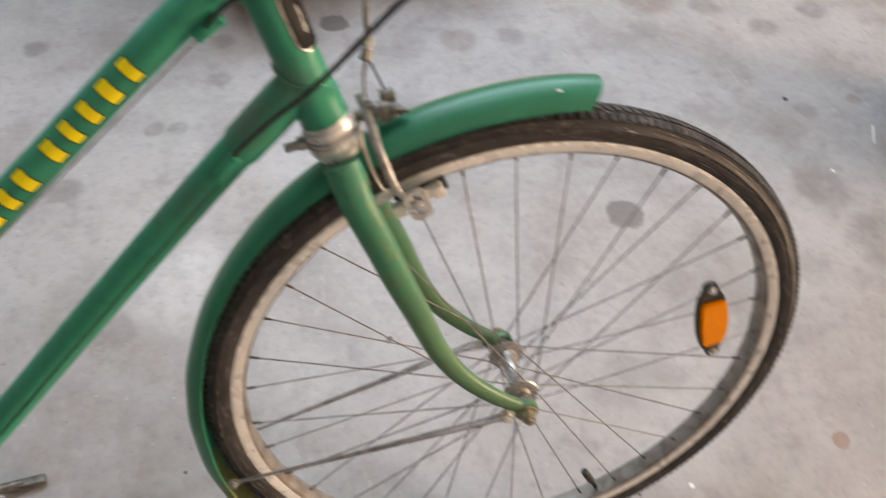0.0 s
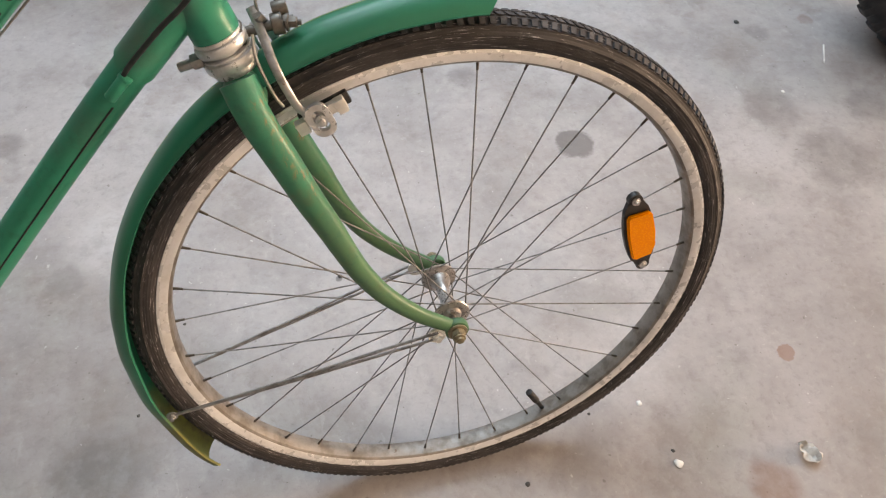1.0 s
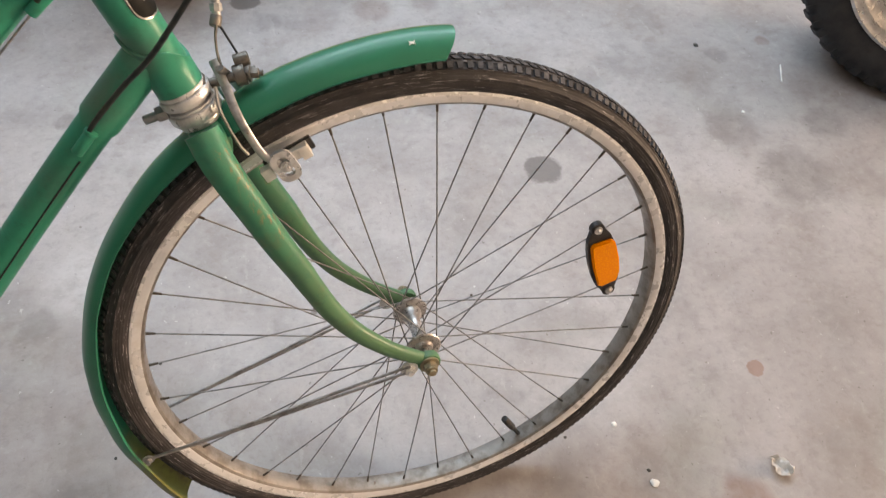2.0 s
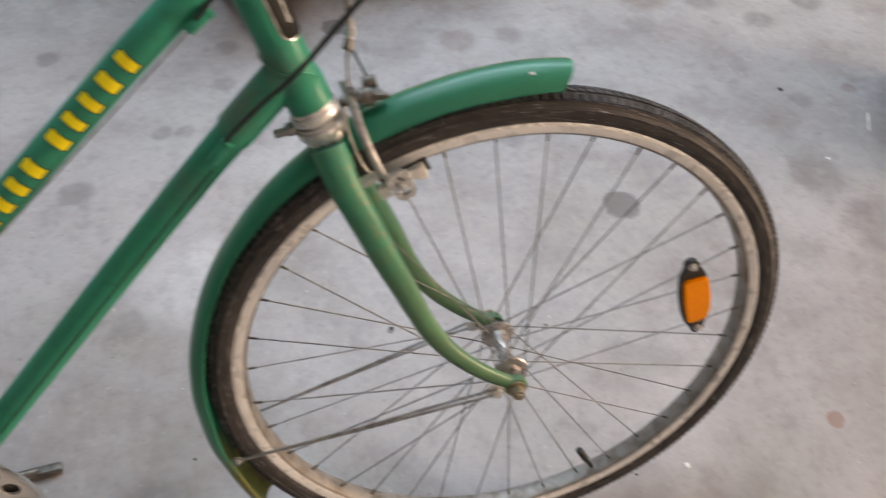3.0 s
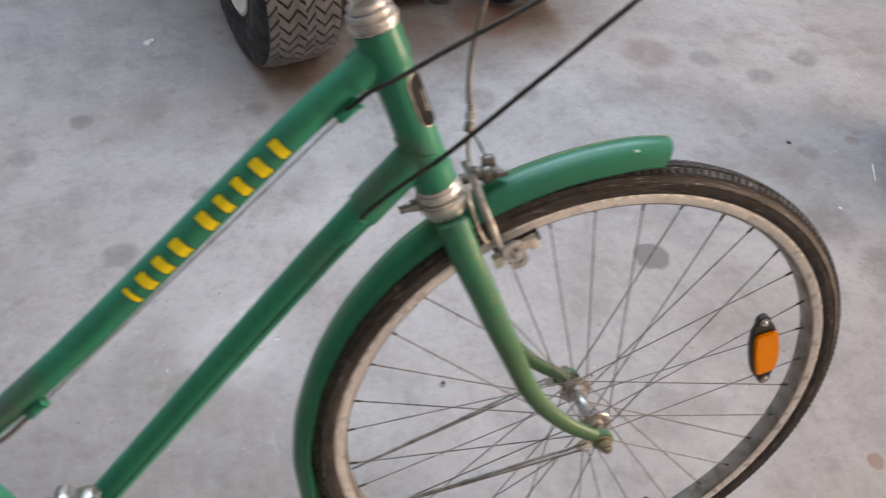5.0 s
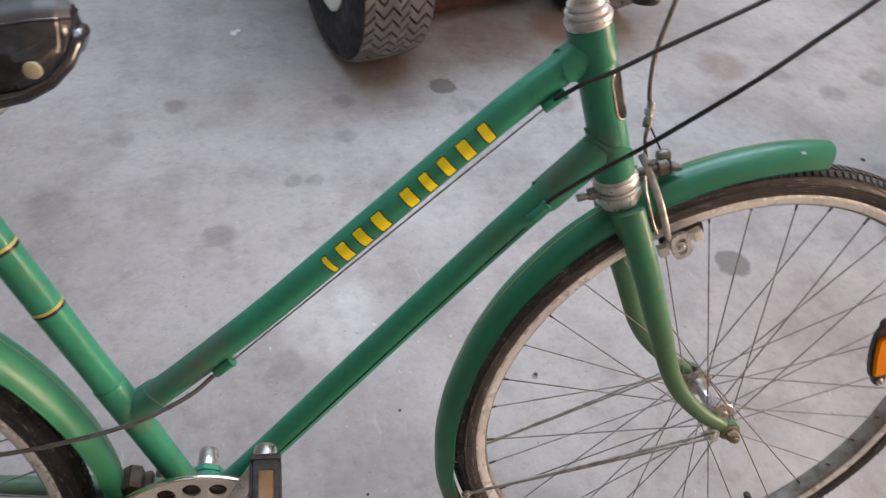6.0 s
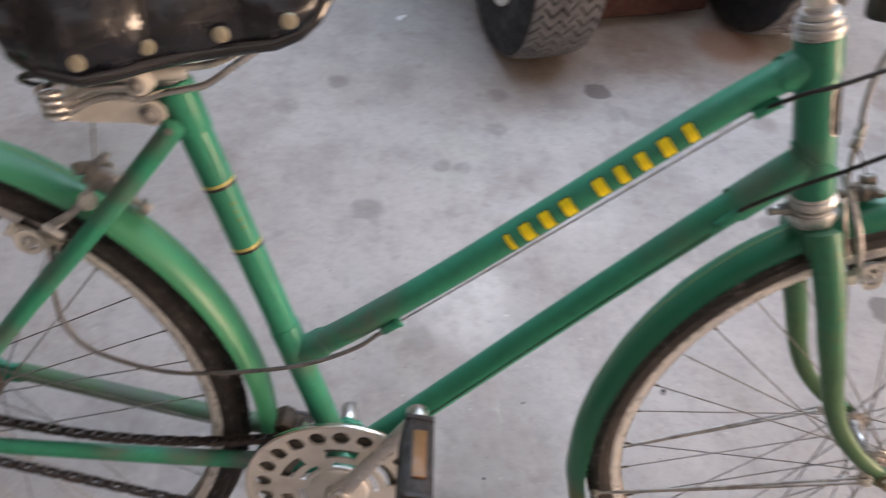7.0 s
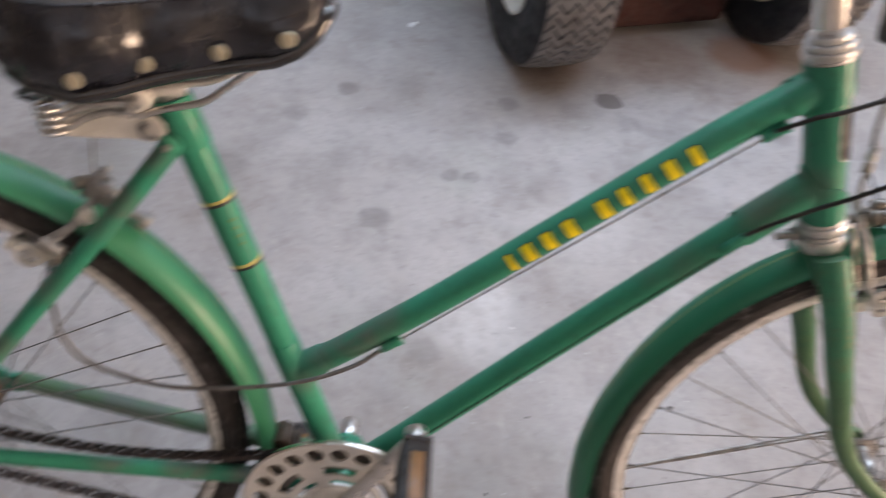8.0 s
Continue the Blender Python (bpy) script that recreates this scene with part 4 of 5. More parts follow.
def decal(base, axis, radius, outline, facing, lift=0.0006, rows=10):
    """A thin raised patch of a closed outline (arc, up) laid round a tube."""
    bm = bmesh.new()
    v = [bm.verts.new((x, 0, z)) for x, z in outline]
    bm.faces.new(v)
    for axis_n in ((1, 0, 0), (0, 0, 1)):
        lo = min(p[0 if axis_n[0] else 1] for p in outline)
        hi = max(p[0 if axis_n[0] else 1] for p in outline)
        for k in range(1, rows):
            at = lo + (hi - lo) * k / rows
            bmesh.ops.bisect_plane(bm, geom=bm.verts[:] + bm.edges[:] + bm.faces[:], plane_co=(at if axis_n[0] else 0, 0, 0 if axis_n[0] else at), plane_no=axis_n)
    up = bmesh.ops.extrude_face_region(bm, geom=bm.faces[:])
    top = {g for g in up["geom"] if isinstance(g, bmesh.types.BMVert)}
    for w in bm.verts:
        w.co = on_tube(base, axis, radius + (lift if w in top else -0.0004), w.co.x, w.co.z, facing)
    bmesh.ops.recalc_face_normals(bm, faces=bm.faces[:])
    return bm


def rounded(w, h, r, n=5):
    out = []
    for cx, cz, a0 in ((w / 2 - r, h / 2 - r, 0), (-w / 2 + r, h / 2 - r, 90), (-w / 2 + r, -h / 2 + r, 180), (w / 2 - r, -h / 2 + r, 270)):
        out += [(cx + r * math.cos(radians(a0 + 90 * k / n)), cz + r * math.sin(radians(a0 + 90 * k / n))) for k in range(n + 1)]
    return out


badge_at = HEAD_LOW + head_way * 0.0862
part("badge_rim", decal(badge_at, head_way, 0.0182, rounded(0.0278, 0.0506, 0.0108), 60, 0.0011), ARM, bike, "thin silver rim of the head badge")
part("badge", decal(badge_at, head_way, 0.0182, rounded(0.0255, 0.048, 0.0095), 60, 0.0014), BADGE, bike, "black head badge with a silver figure")
part("badge_figure", decal(badge_at, head_way, 0.0182, [(-0.0026, -0.010), (-0.0006, -0.0125), (0.0020, -0.009), (0.0006, -0.003), (0.0020, 0.003), (0.0006, 0.009), (-0.0014, 0.0065), (-0.0006, 0.001)], 56, 0.0019), FIGURE, bike)

# Yellow brand marks on the top tube, as plain shapes
MARKS = [(-0.4540, 0.0050), (-0.4390, 0.0100), (-0.4225, 0.0095), (-0.4050, 0.0105), (-0.3785, 0.0100), (-0.3620, 0.0085), (-0.3455, 0.0085), (-0.3280, 0.0100), (-0.3105, 0.0085)]
for x, w in MARKS:
    k = min(range(len(top_path)), key=lambda j: abs(top_path[j].x - x))
    a, b = top_path[max(k - 2, 0)], top_path[min(k + 2, len(top_path) - 1)]
    axis = (a - b).normalized()
    base = top_path[k] + axis * ((x - top_path[k].x) / axis.x)
    shape = rounded(0.0196, w * 1.06, 0.0014, 3)
    part("mark_edge", decal(base, axis, TUBE, rounded(0.0216, w * 1.06 + 0.0022, 0.0018, 3), -8, 0.0003, 6), BLACK, bike, "thin dark edge of a yellow mark")
    part("yellow_mark", decal(base, axis, TUBE, shape, -8, 0.0006, 6), YELLOW, bike, "plain yellow painted mark on the tube")

# Bands and small print bars on the seat tube
for at, width in ((0.637, 0.0030), (0.569, 0.0030)):
    p = BB + seat_way * ((at - BB.z) / seat_way.z)
    part("yellow_band", rod(p, p + seat_way * width, 0.01545, 28), PALE, bike)
    part("black_band", rod(p - seat_way * 0.0032, p - seat_way * 0.0002, 0.01535, 28), BLACK, bike)
for k in range(4):
    p = BB + seat_way * ((0.593 + 0.0085 * k - BB.z) / seat_way.z)
    part("print_bar", decal(p, seat_way, 0.0150, rounded(0.005 + 0.002 * (k % 2), 0.0030, 0.0008, 2), 40, 0.0003, 4), PRINT, bike, "small faded yellow print bar")

# ---- fenders ----


def fender(name, centre, start, end, crest, lip, half, tail, label, slant=0.0):
    """A rolled fender: crest(angle) and lip(angle) give the radii of its ridge and of its lower edges; tail: its enamel."""
    steps, across = 110, 16

    def ring(angle, lift):
        r0 = crest(angle)
        sag = r0 - lip(angle)
        out = []
        for j in range(across + 1):
            s = -1 + 2 * j / across
            a = radians(angle + slant * s * s * max(0.0, 1 - (angle - start) / 12))
            y, r = half * math.sin(s * 1.32) / math.sin(1.32), r0 - sag * (1 - math.cos(s * 1.32)) / (1 - math.cos(1.32))
            out.append(Vector(((r + lift) * math.cos(a), y * (1 + lift / half), (r + lift) * math.sin(a))))
        return out

    bm, rings = bmesh.new(), []
    for k in range(steps + 1):
        angle = start + (end - start) * k / steps
        outer, inner = ring(angle, 0.0), ring(angle, -0.0012)
        edge = [outer[-1] + Vector((0, 0.0015, 0)), inner[-1] + Vector((0, 0.0012, 0))]
        rim = [inner[0] - Vector((0, 0.0012, 0)), outer[0] - Vector((0, 0.0015, 0))]
        rings.append([bm.verts.new(v) for v in outer + edge + inner[::-1] + rim])
    count = len(rings[0])
    for k, (p, q) in enumerate(zip(rings, rings[1:])):
        for j in range(count):
            bm.faces.new((p[j], p[(j + 1) % count], q[(j + 1) % count], q[j]))
    bm.faces.new(rings[0])
    bm.faces.new(rings[-1][::-1])
    bmesh.ops.recalc_face_normals(bm, faces=bm.faces[:])
    ob = part(name, bm, [tail], bike, label, 60)
    ob.matrix_basis = pose(*centre)
    # pin stripe
    for s in (0.12,):
        bm, last = bmesh.new(), None
        for k in range(steps + 1):
            angle = start + (end - start) * k / steps
            a, r0, sag, row = radians(angle), crest(angle), crest(angle) - lip(angle), []
            for d in (-0.014, 0.014):
                t = s + d
                y, r = half * math.sin(t * 1.32) / math.sin(1.32), r0 - sag * (1 - math.cos(t * 1.32)) / (1 - math.cos(1.32)) + 0.0003
                row.append(bm.verts.new((r * math.cos(a), y, r * math.sin(a))))
            if last:
                bm.faces.new((last[0], last[1], row[1], row[0]))
            last = row
        bmesh.ops.recalc_face_normals(bm, faces=bm.faces[:])
        part("pin_stripe", bm, PALE, ob)
    return ob


def table(rows):
    def value(angle):
        for (a, u), (b, v) in zip(rows, rows[1:]):
            if angle <= b:
                f = max(0.0, (angle - a) / (b - a))
                return u + (v - u) * f * f * (3 - 2 * f)
        return rows[-1][1]
    return value


FRONT_CREST = table([(82, 0.3555), (105, 0.3510), (125, 0.3455), (142, 0.3425), (160, 0.3430), (172, 0.3455), (182, 0.3485), (195, 0.354), (214, 0.366)])
FRONT_LIP = table([(82, 0.3370), (95, 0.3340), (110, 0.3325), (125, 0.3345), (142, 0.3340), (154, 0.3315), (166, 0.3295), (180, 0.3305), (195, 0.336), (214, 0.347)])
front_fender = fender("fender", (0, 0, HUB_Z), 82.0, 214.0, FRONT_CREST, FRONT_LIP, 0.0242, MUDDY, "green steel fender with a pale pin stripe and a dirty tail", 2.0)
REAR_CREST = table([(-16, 0.3660), (0, 0.3620), (20, 0.3600), (45, 0.3600), (60, 0.3570), (86, 0.3535), (110, 0.3515), (200, 0.3540)])
REAR_LIP = table([(-16, 0.3535), (5, 0.3495), (20, 0.3470), (45, 0.3455), (60, 0.3440), (86, 0.3415), (200, 0.3400)])
fender("fender", (REAR_X, 0, HUB_Z), -16.0, 200.0, REAR_CREST, REAR_LIP, 0.0260, FENDER, "long green steel fender with a pale pin stripe")
chip_a, chip_s = radians(88.5), -0.48 * 1.32
chip_r, chip_y = 0.3548 - 0.0190 * (1 - math.cos(chip_s)) / (1 - math.cos(1.32)), 0.0242 * math.sin(chip_s) / math.sin(1.32)
star = [((0.0032 if k % 2 else 0.0010) * math.cos(math.pi * k / 4), (0.0030 if k % 2 else 0.0010) * math.sin(math.pi * k / 4)) for k in range(8)]
chip = moved(plate(star, 0.0012, (), pose(0, 0, 0, 90)), Matrix.Translation((chip_r * math.cos(chip_a), chip_y, chip_r * math.sin(chip_a))) @ Vector((0.45 * math.cos(chip_a), math.sin(chip_s), math.sin(chip_a))).to_track_quat("Z", "Y").to_matrix().to_4x4() @ Matrix.Diagonal((1.25, 0.8, 1.0, 1.0)))
part("paint_chip", chip, CHIP, front_fender, "pale bare spot in the paint")
for side in (-1, 1):
    ends = [(-0.022 + d, side * 0.056, HUB_Z + e) for d, e in ((0.001, 0.0045), (-0.001, -0.0045))]
    part("fender_stay", merged(*(sweep([a, (-0.17, side * 0.043, HUB_Z - 0.040 + 0.45 * (a[2] - HUB_Z)), (-0.314, side * 0.0300, HUB_Z - 0.077)], 0.0017, 10) for a in ends)), STEEL, bike, "thin steel fender stay")
    part("fender_stay", sweep([(REAR_X - 0.02, side * 0.066, HUB_Z), (REAR_X - 0.2, side * 0.045, HUB_Z + 0.12), (REAR_X - 0.305, side * 0.030, HUB_Z + 0.160)], 0.0024, 10), STEEL, bike)
    part("stay_bolt", bolt((-0.314, side * 0.0300, HUB_Z - 0.077), (0, side, 0), 0.004, 0.004), STEEL, bike)

# ---- brakes ----


def caliper(arm, shoe, hub, spring, ring=False):
    """A side-pull caliper: two arms past the fender, slotted ends, shoes on the rim. Points are those of the near side."""
    shoe, hub = Vector(shoe), Vector(hub)
    out = (shoe - hub)
    out.y = 0
    out.normalize()
    flat = Vector((out.z, 0, -out.x))
    for side in (1, -1):
        flip = Vector((1, side, 1))
        path = [Vector(p) * flip + Vector((0.004, 0, 0)) * (side < 0) for p in arm]
        part("caliper_arm", sweep(spline(path), lambda s: 0.0040 - 0.0006 * s, 12, 0.55), ARM, bike, "plated steel brake caliper arm")
        at = shoe * flip
        y = -side
        frame_m = Matrix(((flat.x, 0, out.x, at.x), (0, 1, 0, at.y), (flat.z, 0, out.z, at.z), (0, 0, 0, 1)))
        if ring:
            part("shoe_slot", lathe([(0.0085, -0.0022), (0.0132, -0.0026), (0.0140, 0.0), (0.0132, 0.0026), (0.0085, 0.0022)], 36, True), ZINC, bike, "round plated end of the caliper arm").matrix_basis = Matrix.Translation(at + Vector((0, y * 0.002, 0)))
        else:
            part("shoe_slot", plate(rounded(0.0200, 0.0315, 0.0088, 6), 0.0046, (rounded(0.0104, 0.0205, 0.0048, 4),), frame_m @ pose(0, y * 0.002, 0)), HEADSET, bike, "slotted end of the caliper arm")
        part("shoe_bolt", merged(bolt(at + Vector((0, y * 0.0030, 0)) - out * 0.001, (0, y, 0), 0.0034, 0.0036, False), rod(at + Vector((0, y * 0.0012, 0)) - out * 0.001, at + Vector((0, y * 0.0036, 0)) - out * 0.001, 0.0056, 24, 0.0006)), HEADSET, bike)
        part("brake_shoe", box(0.046, 0.006, 0.012, 0.0015, frame_m @ pose(0.006, -y * 0.0095, 0.002)), PLASTIC, bike, "black rubber brake pad")
        part("shoe_holder", box(0.034, 0.007, 0.010, 0.0012, frame_m @ pose(0.004, -y * 0.0045, 0.002)), ZINC, bike)
        part("shoe_tab", box(0.009, 0.010, 0.013, 0.001, frame_m @ pose(0.020, -y * 0.0035, 0.001)), ZINC, bike)
        part("shoe_tab", box(0.010, 0.009, 0.012, 0.001, frame_m @ pose(-0.017, -y * 0.003, -0.001)), ZINC, bike)
        part("spring", sweep(spline([Vector(p) * flip for p in spring]), 0.0014, 8), STEEL, bike)


caliper([(-0.150, 0.008, 0.678), (-0.145, -0.006, 0.664), (-0.140, -0.024, 0.645), (-0.133, -0.031, 0.624), (-0.125, -0.031, 0.605), (-0.114, -0.031, 0.597)], (-0.110, -0.030, 0.594), (0, 0, HUB_Z), [(-0.152, -0.010, 0.664), (-0.152, -0.022, 0.648), (-0.144, -0.030, 0.622), (-0.138, -0.031, 0.610)])
part("pivot_bolt", merged(rod((-0.172, 0, 0.660), (-0.118, 0, 0.668), 0.0042, 12), rod((-0.170, 0, 0.660), (-0.158, 0, 0.662), 0.0105, 20, 0.002), rod((-0.136, 0, 0.6655), (-0.128, 0, 0.6665), 0.0088, 20, 0.001), bolt((-0.128, 0, 0.6665), (1, 0, 0.14), 0.0060, 0.007)), GREASY, bike, "grimy steel brake pivot")
part("cable_hanger", merged(*(sweep(spline([(-0.144, 0.004 + d, 0.668), (-0.1455, 0.010 + d, 0.680), (-0.1445, 0.017 + d, 0.692), (-0.1415, 0.021 + d, 0.702)]), 0.0011, 8, 1.5) for d in (-0.0022, 0.0022)), rod((-0.143, 0.021, 0.700), (-0.140, 0.026, 0.707), 0.0048, 14, 0.001)), GREASY, bike, "thin twin-wire cable hanger")
part("barrel_adjuster", merged(rod((-0.140, 0.026, 0.707), (-0.138, 0.031, 0.722), 0.0036, 12), rod((-0.1395, 0.027, 0.710), (-0.139, 0.029, 0.716), 0.0052, 8, 0.0006)), ARM, bike)
part("cable_clamp", merged(rod((-0.134, 0.006, 0.675), (-0.122, 0.006, 0.677), 0.0060, 14, 0.001), bolt((-0.124, -0.004, 0.668), (1, -0.2, 0), 0.0045, 0.008)), GREASY, bike, "dark cable clamp of the front brake")
part("inner_cable", rod((-0.128, 0.006, 0.676), (-0.141, 0.024, 0.704), 0.0010, 8), CABLE, bike)
caliper([(-0.834, 0.008, 0.657), (-0.838, -0.008, 0.644), (-0.846, -0.020, 0.628), (-0.858, -0.028, 0.614), (-0.874, -0.031, 0.604), (-0.890, -0.030, 0.594)], (-0.905, -0.028, 0.579), (REAR_X, 0, HUB_Z), [(-0.842, -0.018, 0.628), (-0.854, -0.028, 0.614), (-0.868, -0.032, 0.602)], True)
part("spring", sweep([(-0.848, -0.020, 0.624), (-0.860, -0.029, 0.609), (-0.874, -0.033, 0.598)], 0.0015, 8), ZINC, bike)
part("pivot_bolt", merged(rod((-0.800, 0, 0.602), (-0.856, 0, 0.645), 0.0042, 12), rod((-0.808, 0, 0.608), (-0.800, 0, 0.602), 0.0085, 12, 0.001)), STEEL, bike)
part("pivot_nut", bolt((-0.846, -0.022, 0.622), (-0.2, -1, 0.35), 0.0062, 0.006), ZINC, bike, "bright pivot nut of the rear brake")
part("shoe_pin", rod((-0.886, -0.036, 0.601), (-0.868, -0.036, 0.590), 0.0044, 14, 0.0008), HEADSET, bike)
part("cable_clamp", merged(box(0.030, 0.014, 0.024, 0.005, pose(-0.834, -0.010, 0.640, 0, 32, 0), 3), rod((-0.853, -0.018, 0.652), (-0.846, -0.004, 0.647), 0.0062, 16, 0.0015), rod((-0.839, -0.016, 0.653), (-0.836, 0.004, 0.652), 0.0052, 14, 0.001), rod((-0.824, -0.020, 0.634), (-0.822, 0.002, 0.633), 0.0088, 18, 0.002)), STEEL, bike, "grimy steel cable clamp of the rear brake")
part("inner_cable", rod((-0.8405, -0.004, 0.652), (-0.8345, 0.0, 0.709), 0.0011, 8), STEEL, bike)

# ---- cables ----


def cable(points, radius, material, label=""):
    return part("cable", sweep(spline(points, 10), radius, 10), material, bike, label)


cable([(-0.254, -0.016, 0.750), (-0.236, -0.034, 0.771), (-0.217, -0.040, 0.781), (-0.180, -0.045, 0.801), (-0.105, -0.050, 0.837), (-0.045, -0.060, 0.872), (0.000, -0.090, 0.925), (-0.02, -0.16, 0.985), (-0.10, -0.215, 0.995)], 0.0021, CABLE, "black brake cable housing")
cable([(-0.257, -0.0185, 0.640), (-0.246, -0.022, 0.655), (-0.215, -0.038, 0.688), (-0.184, -0.056, 0.719), (-0.131, -0.100, 0.789), (-0.090, -0.110, 0.827), (-0.050, -0.118, 0.865), (-0.020, -0.13, 0.915), (-0.05, -0.17, 0.975), (-0.12, -0.22, 0.992)], 0.0021, CABLE, "black gear cable housing")
cable([(-0.139, 0.030, 0.716), (-0.138, 0.040, 0.738), (-0.131, 0.052, 0.768), (-0.115, 0.062, 0.817), (-0.095, 0.085, 0.87), (-0.07, 0.14, 0.945), (-0.10, 0.215, 0.99)], 0.0025, GREYCABLE, "grey brake cable housing")
cable([(-0.578, -0.013, 0.474), (-0.606, -0.024, 0.459), (-0.662, -0.036, 0.443), (-0.744, -0.040, 0.431), (-0.807, -0.040, 0.431), (-0.867, -0.040, 0.454), (-0.889, -0.038, 0.482), (-0.893, -0.036, 0.512), (-0.890, -0.034, 0.545), (-0.884, -0.032, 0.575)], 0.0024, GREYCABLE, "loose grey cable housing")


def beside(path, at, below, out):
    """The path's way at x = at, and the point that lies below it (across the tube) and out towards the viewer's side."""
    k = min(range(len(path)), key=lambda j: abs(path[j].x - at))
    way = (path[max(k - 1, 0)] - path[min(k + 1, len(path) - 1)]).normalized()
    base = path[k] + way * ((at - path[k].x) / way.x)
    return way, base + Vector((way.z, 0, -way.x)) * below + Vector((0, -out, 0))


def cable_stop(path, at, below, out):
    """A brazed-on cable stop on a tube."""
    way, p = beside(path, at, below, out)
    part("cable_stop", merged(rod(p - way * 0.011, p + way * 0.011, 0.0050, 12, 0.001), rod(p + way * 0.009, p + way * 0.013, 0.0058, 12, 0.001)), GREEN, bike)
    return p


first = cable_stop(top_path, -0.262, 0.0143, 0.0122)
last = cable_stop(top_path, -0.576, 0.0139, 0.0126)
part("inner_cable", sweep([first, first.lerp(last, 0.5), last], 0.0009, 8), STEEL, bike, "bare inner cable along the tube")
cable_stop(down_path, -0.257, -0.003, 0.0180)
line = [beside(down_path, -0.27 - 0.33 * k / 24, 0.0032, 0.0148)[1] for k in range(25)]
part("inner_cable", sweep(line, 0.0009, 8), CABLE, bike)

# ---- drive ----
CR = Vector((BB.x, -0.048, BB.z))
holes = []
for k in range(21):
    a = radians(2.1) + 2 * math.pi * k / 21
    holes.append(circle(0.0880 * math.cos(a), 0.0880 * math.sin(a), 0.0096, 18))
for k in range(6):
    for r0, r1, span in ((0.0555, 0.0700, 17), (0.0400, 0.0475, 19)):
        mid = 60 * k + (27 if r0 > 0.05 else 20)
        arc = [(r1 * math.cos(radians(mid + d)), r1 * math.sin(radians(mid + d))) for d in (-span, -span / 2, 0, span / 2, span)]
        arc += [(r0 * math.cos(radians(mid + d)), r0 * math.sin(radians(mid + d))) for d in (span, span / 2, 0, -span / 2, -span)]
        holes.append(arc)
chainring = part("chainring", plate(circle(0, 0, 0.1065, 96), 0.0030, holes, pose(*CR)), RING, bike, "pierced silver chainring guard with round holes", 30)
part("guard_edge", lathe([(0.1065, -0.0030), (0.1085, -0.0022), (0.1090, 0.0), (0.1085, 0.0022), (0.1065, 0.0030), (0.1050, 0.0)], 96, True), BRIGHT, chainring).matrix_basis = pose(*CR)
part("ring_boss", lathe([(0.004, -0.006), (0.030, -0.0055), (0.034, -0.003), (0.036, 0.0), (0.004, 0.001)], 48), RING, chainring).matrix_basis = pose(*CR)
teeth = []
for k in range(92):
    a = 2 * math.pi * k / 92
    r = 0.0960 if k % 2 else 0.0905
    teeth.append((r * math.cos(a), r * math.sin(a)))
part("sprocket", plate(teeth, 0.0025, (circle(0, 0, 0.059, 48),), pose(CR.x, -0.0415, CR.z)), GREASY, bike, "toothed steel sprocket behind the guard")
cog = []
for k in range(36):
    a = 2 * math.pi * k / 36
    r = 0.0395 if k % 2 else 0.0345
    cog.append((r * math.cos(a), r * math.sin(a)))
part("cog", plate(cog, 0.0025, (circle(0, 0, 0.018, 24),), pose(REAR_X, -0.0415, HUB_Z)), CHAIN, bike, "oily rear cog")
part("dust_disc", lathe([(0.010, -0.040), (0.022, -0.040), (0.027, -0.036), (0.028, -0.0345), (0.010, -0.034)], 32), RUSTY, bike).matrix_basis = pose(REAR_X, 0, HUB_Z)

# Chain path round the sprocket and the cog
c1, r1, c2, r2 = Vector((BB.x, 0, BB.z)), 0.0930, Vector((REAR_X, 0, HUB_Z)), 0.0370
span = (c2 - c1).length
base = math.atan2(c2.z - c1.z, c2.x - c1.x)
off = math.acos((r1 - r2) / span)
loop = []
for a in np.linspace(base + off, base - off + 2 * math.pi, 40):
    loop.append(Vector((c1.x + r1 * math.cos(a), 0, c1.z + r1 * math.sin(a))))
low_a, low_b = loop[-1], Vector((c2.x + r2 * math.cos(base - off), 0, c2.z + r2 * math.sin(base - off)))
for k in range(1, 20):
    s = k / 20
    loop.append(low_a.lerp(low_b, s) + Vector((0, 0, -0.036 * 4 * s * (1 - s))))
for a in np.linspace(base - off, base + off, 20):
    loop.append(Vector((c2.x + r2 * math.cos(a), 0, c2.z + r2 * math.sin(a))))
up_a, up_b = loop[-1], loop[0]
for k in range(1, 20):
    loop.append(up_a.lerp(up_b, k / 20))
loop.append(loop[0])
length = [0.0]
for a, b in zip(loop, loop[1:]):
    length.append(length[-1] + (b - a).length)
links = 2 * round(length[-1] / 0.0127 / 2)
pitch = length[-1] / links


def chain_at(d):
    d %= length[-1]
    for k in range(len(loop) - 1):
        if d <= length[k + 1]:
            return loop[k].lerp(loop[k + 1], (d - length[k]) / (length[k + 1] - length[k]))
    return loop[0]


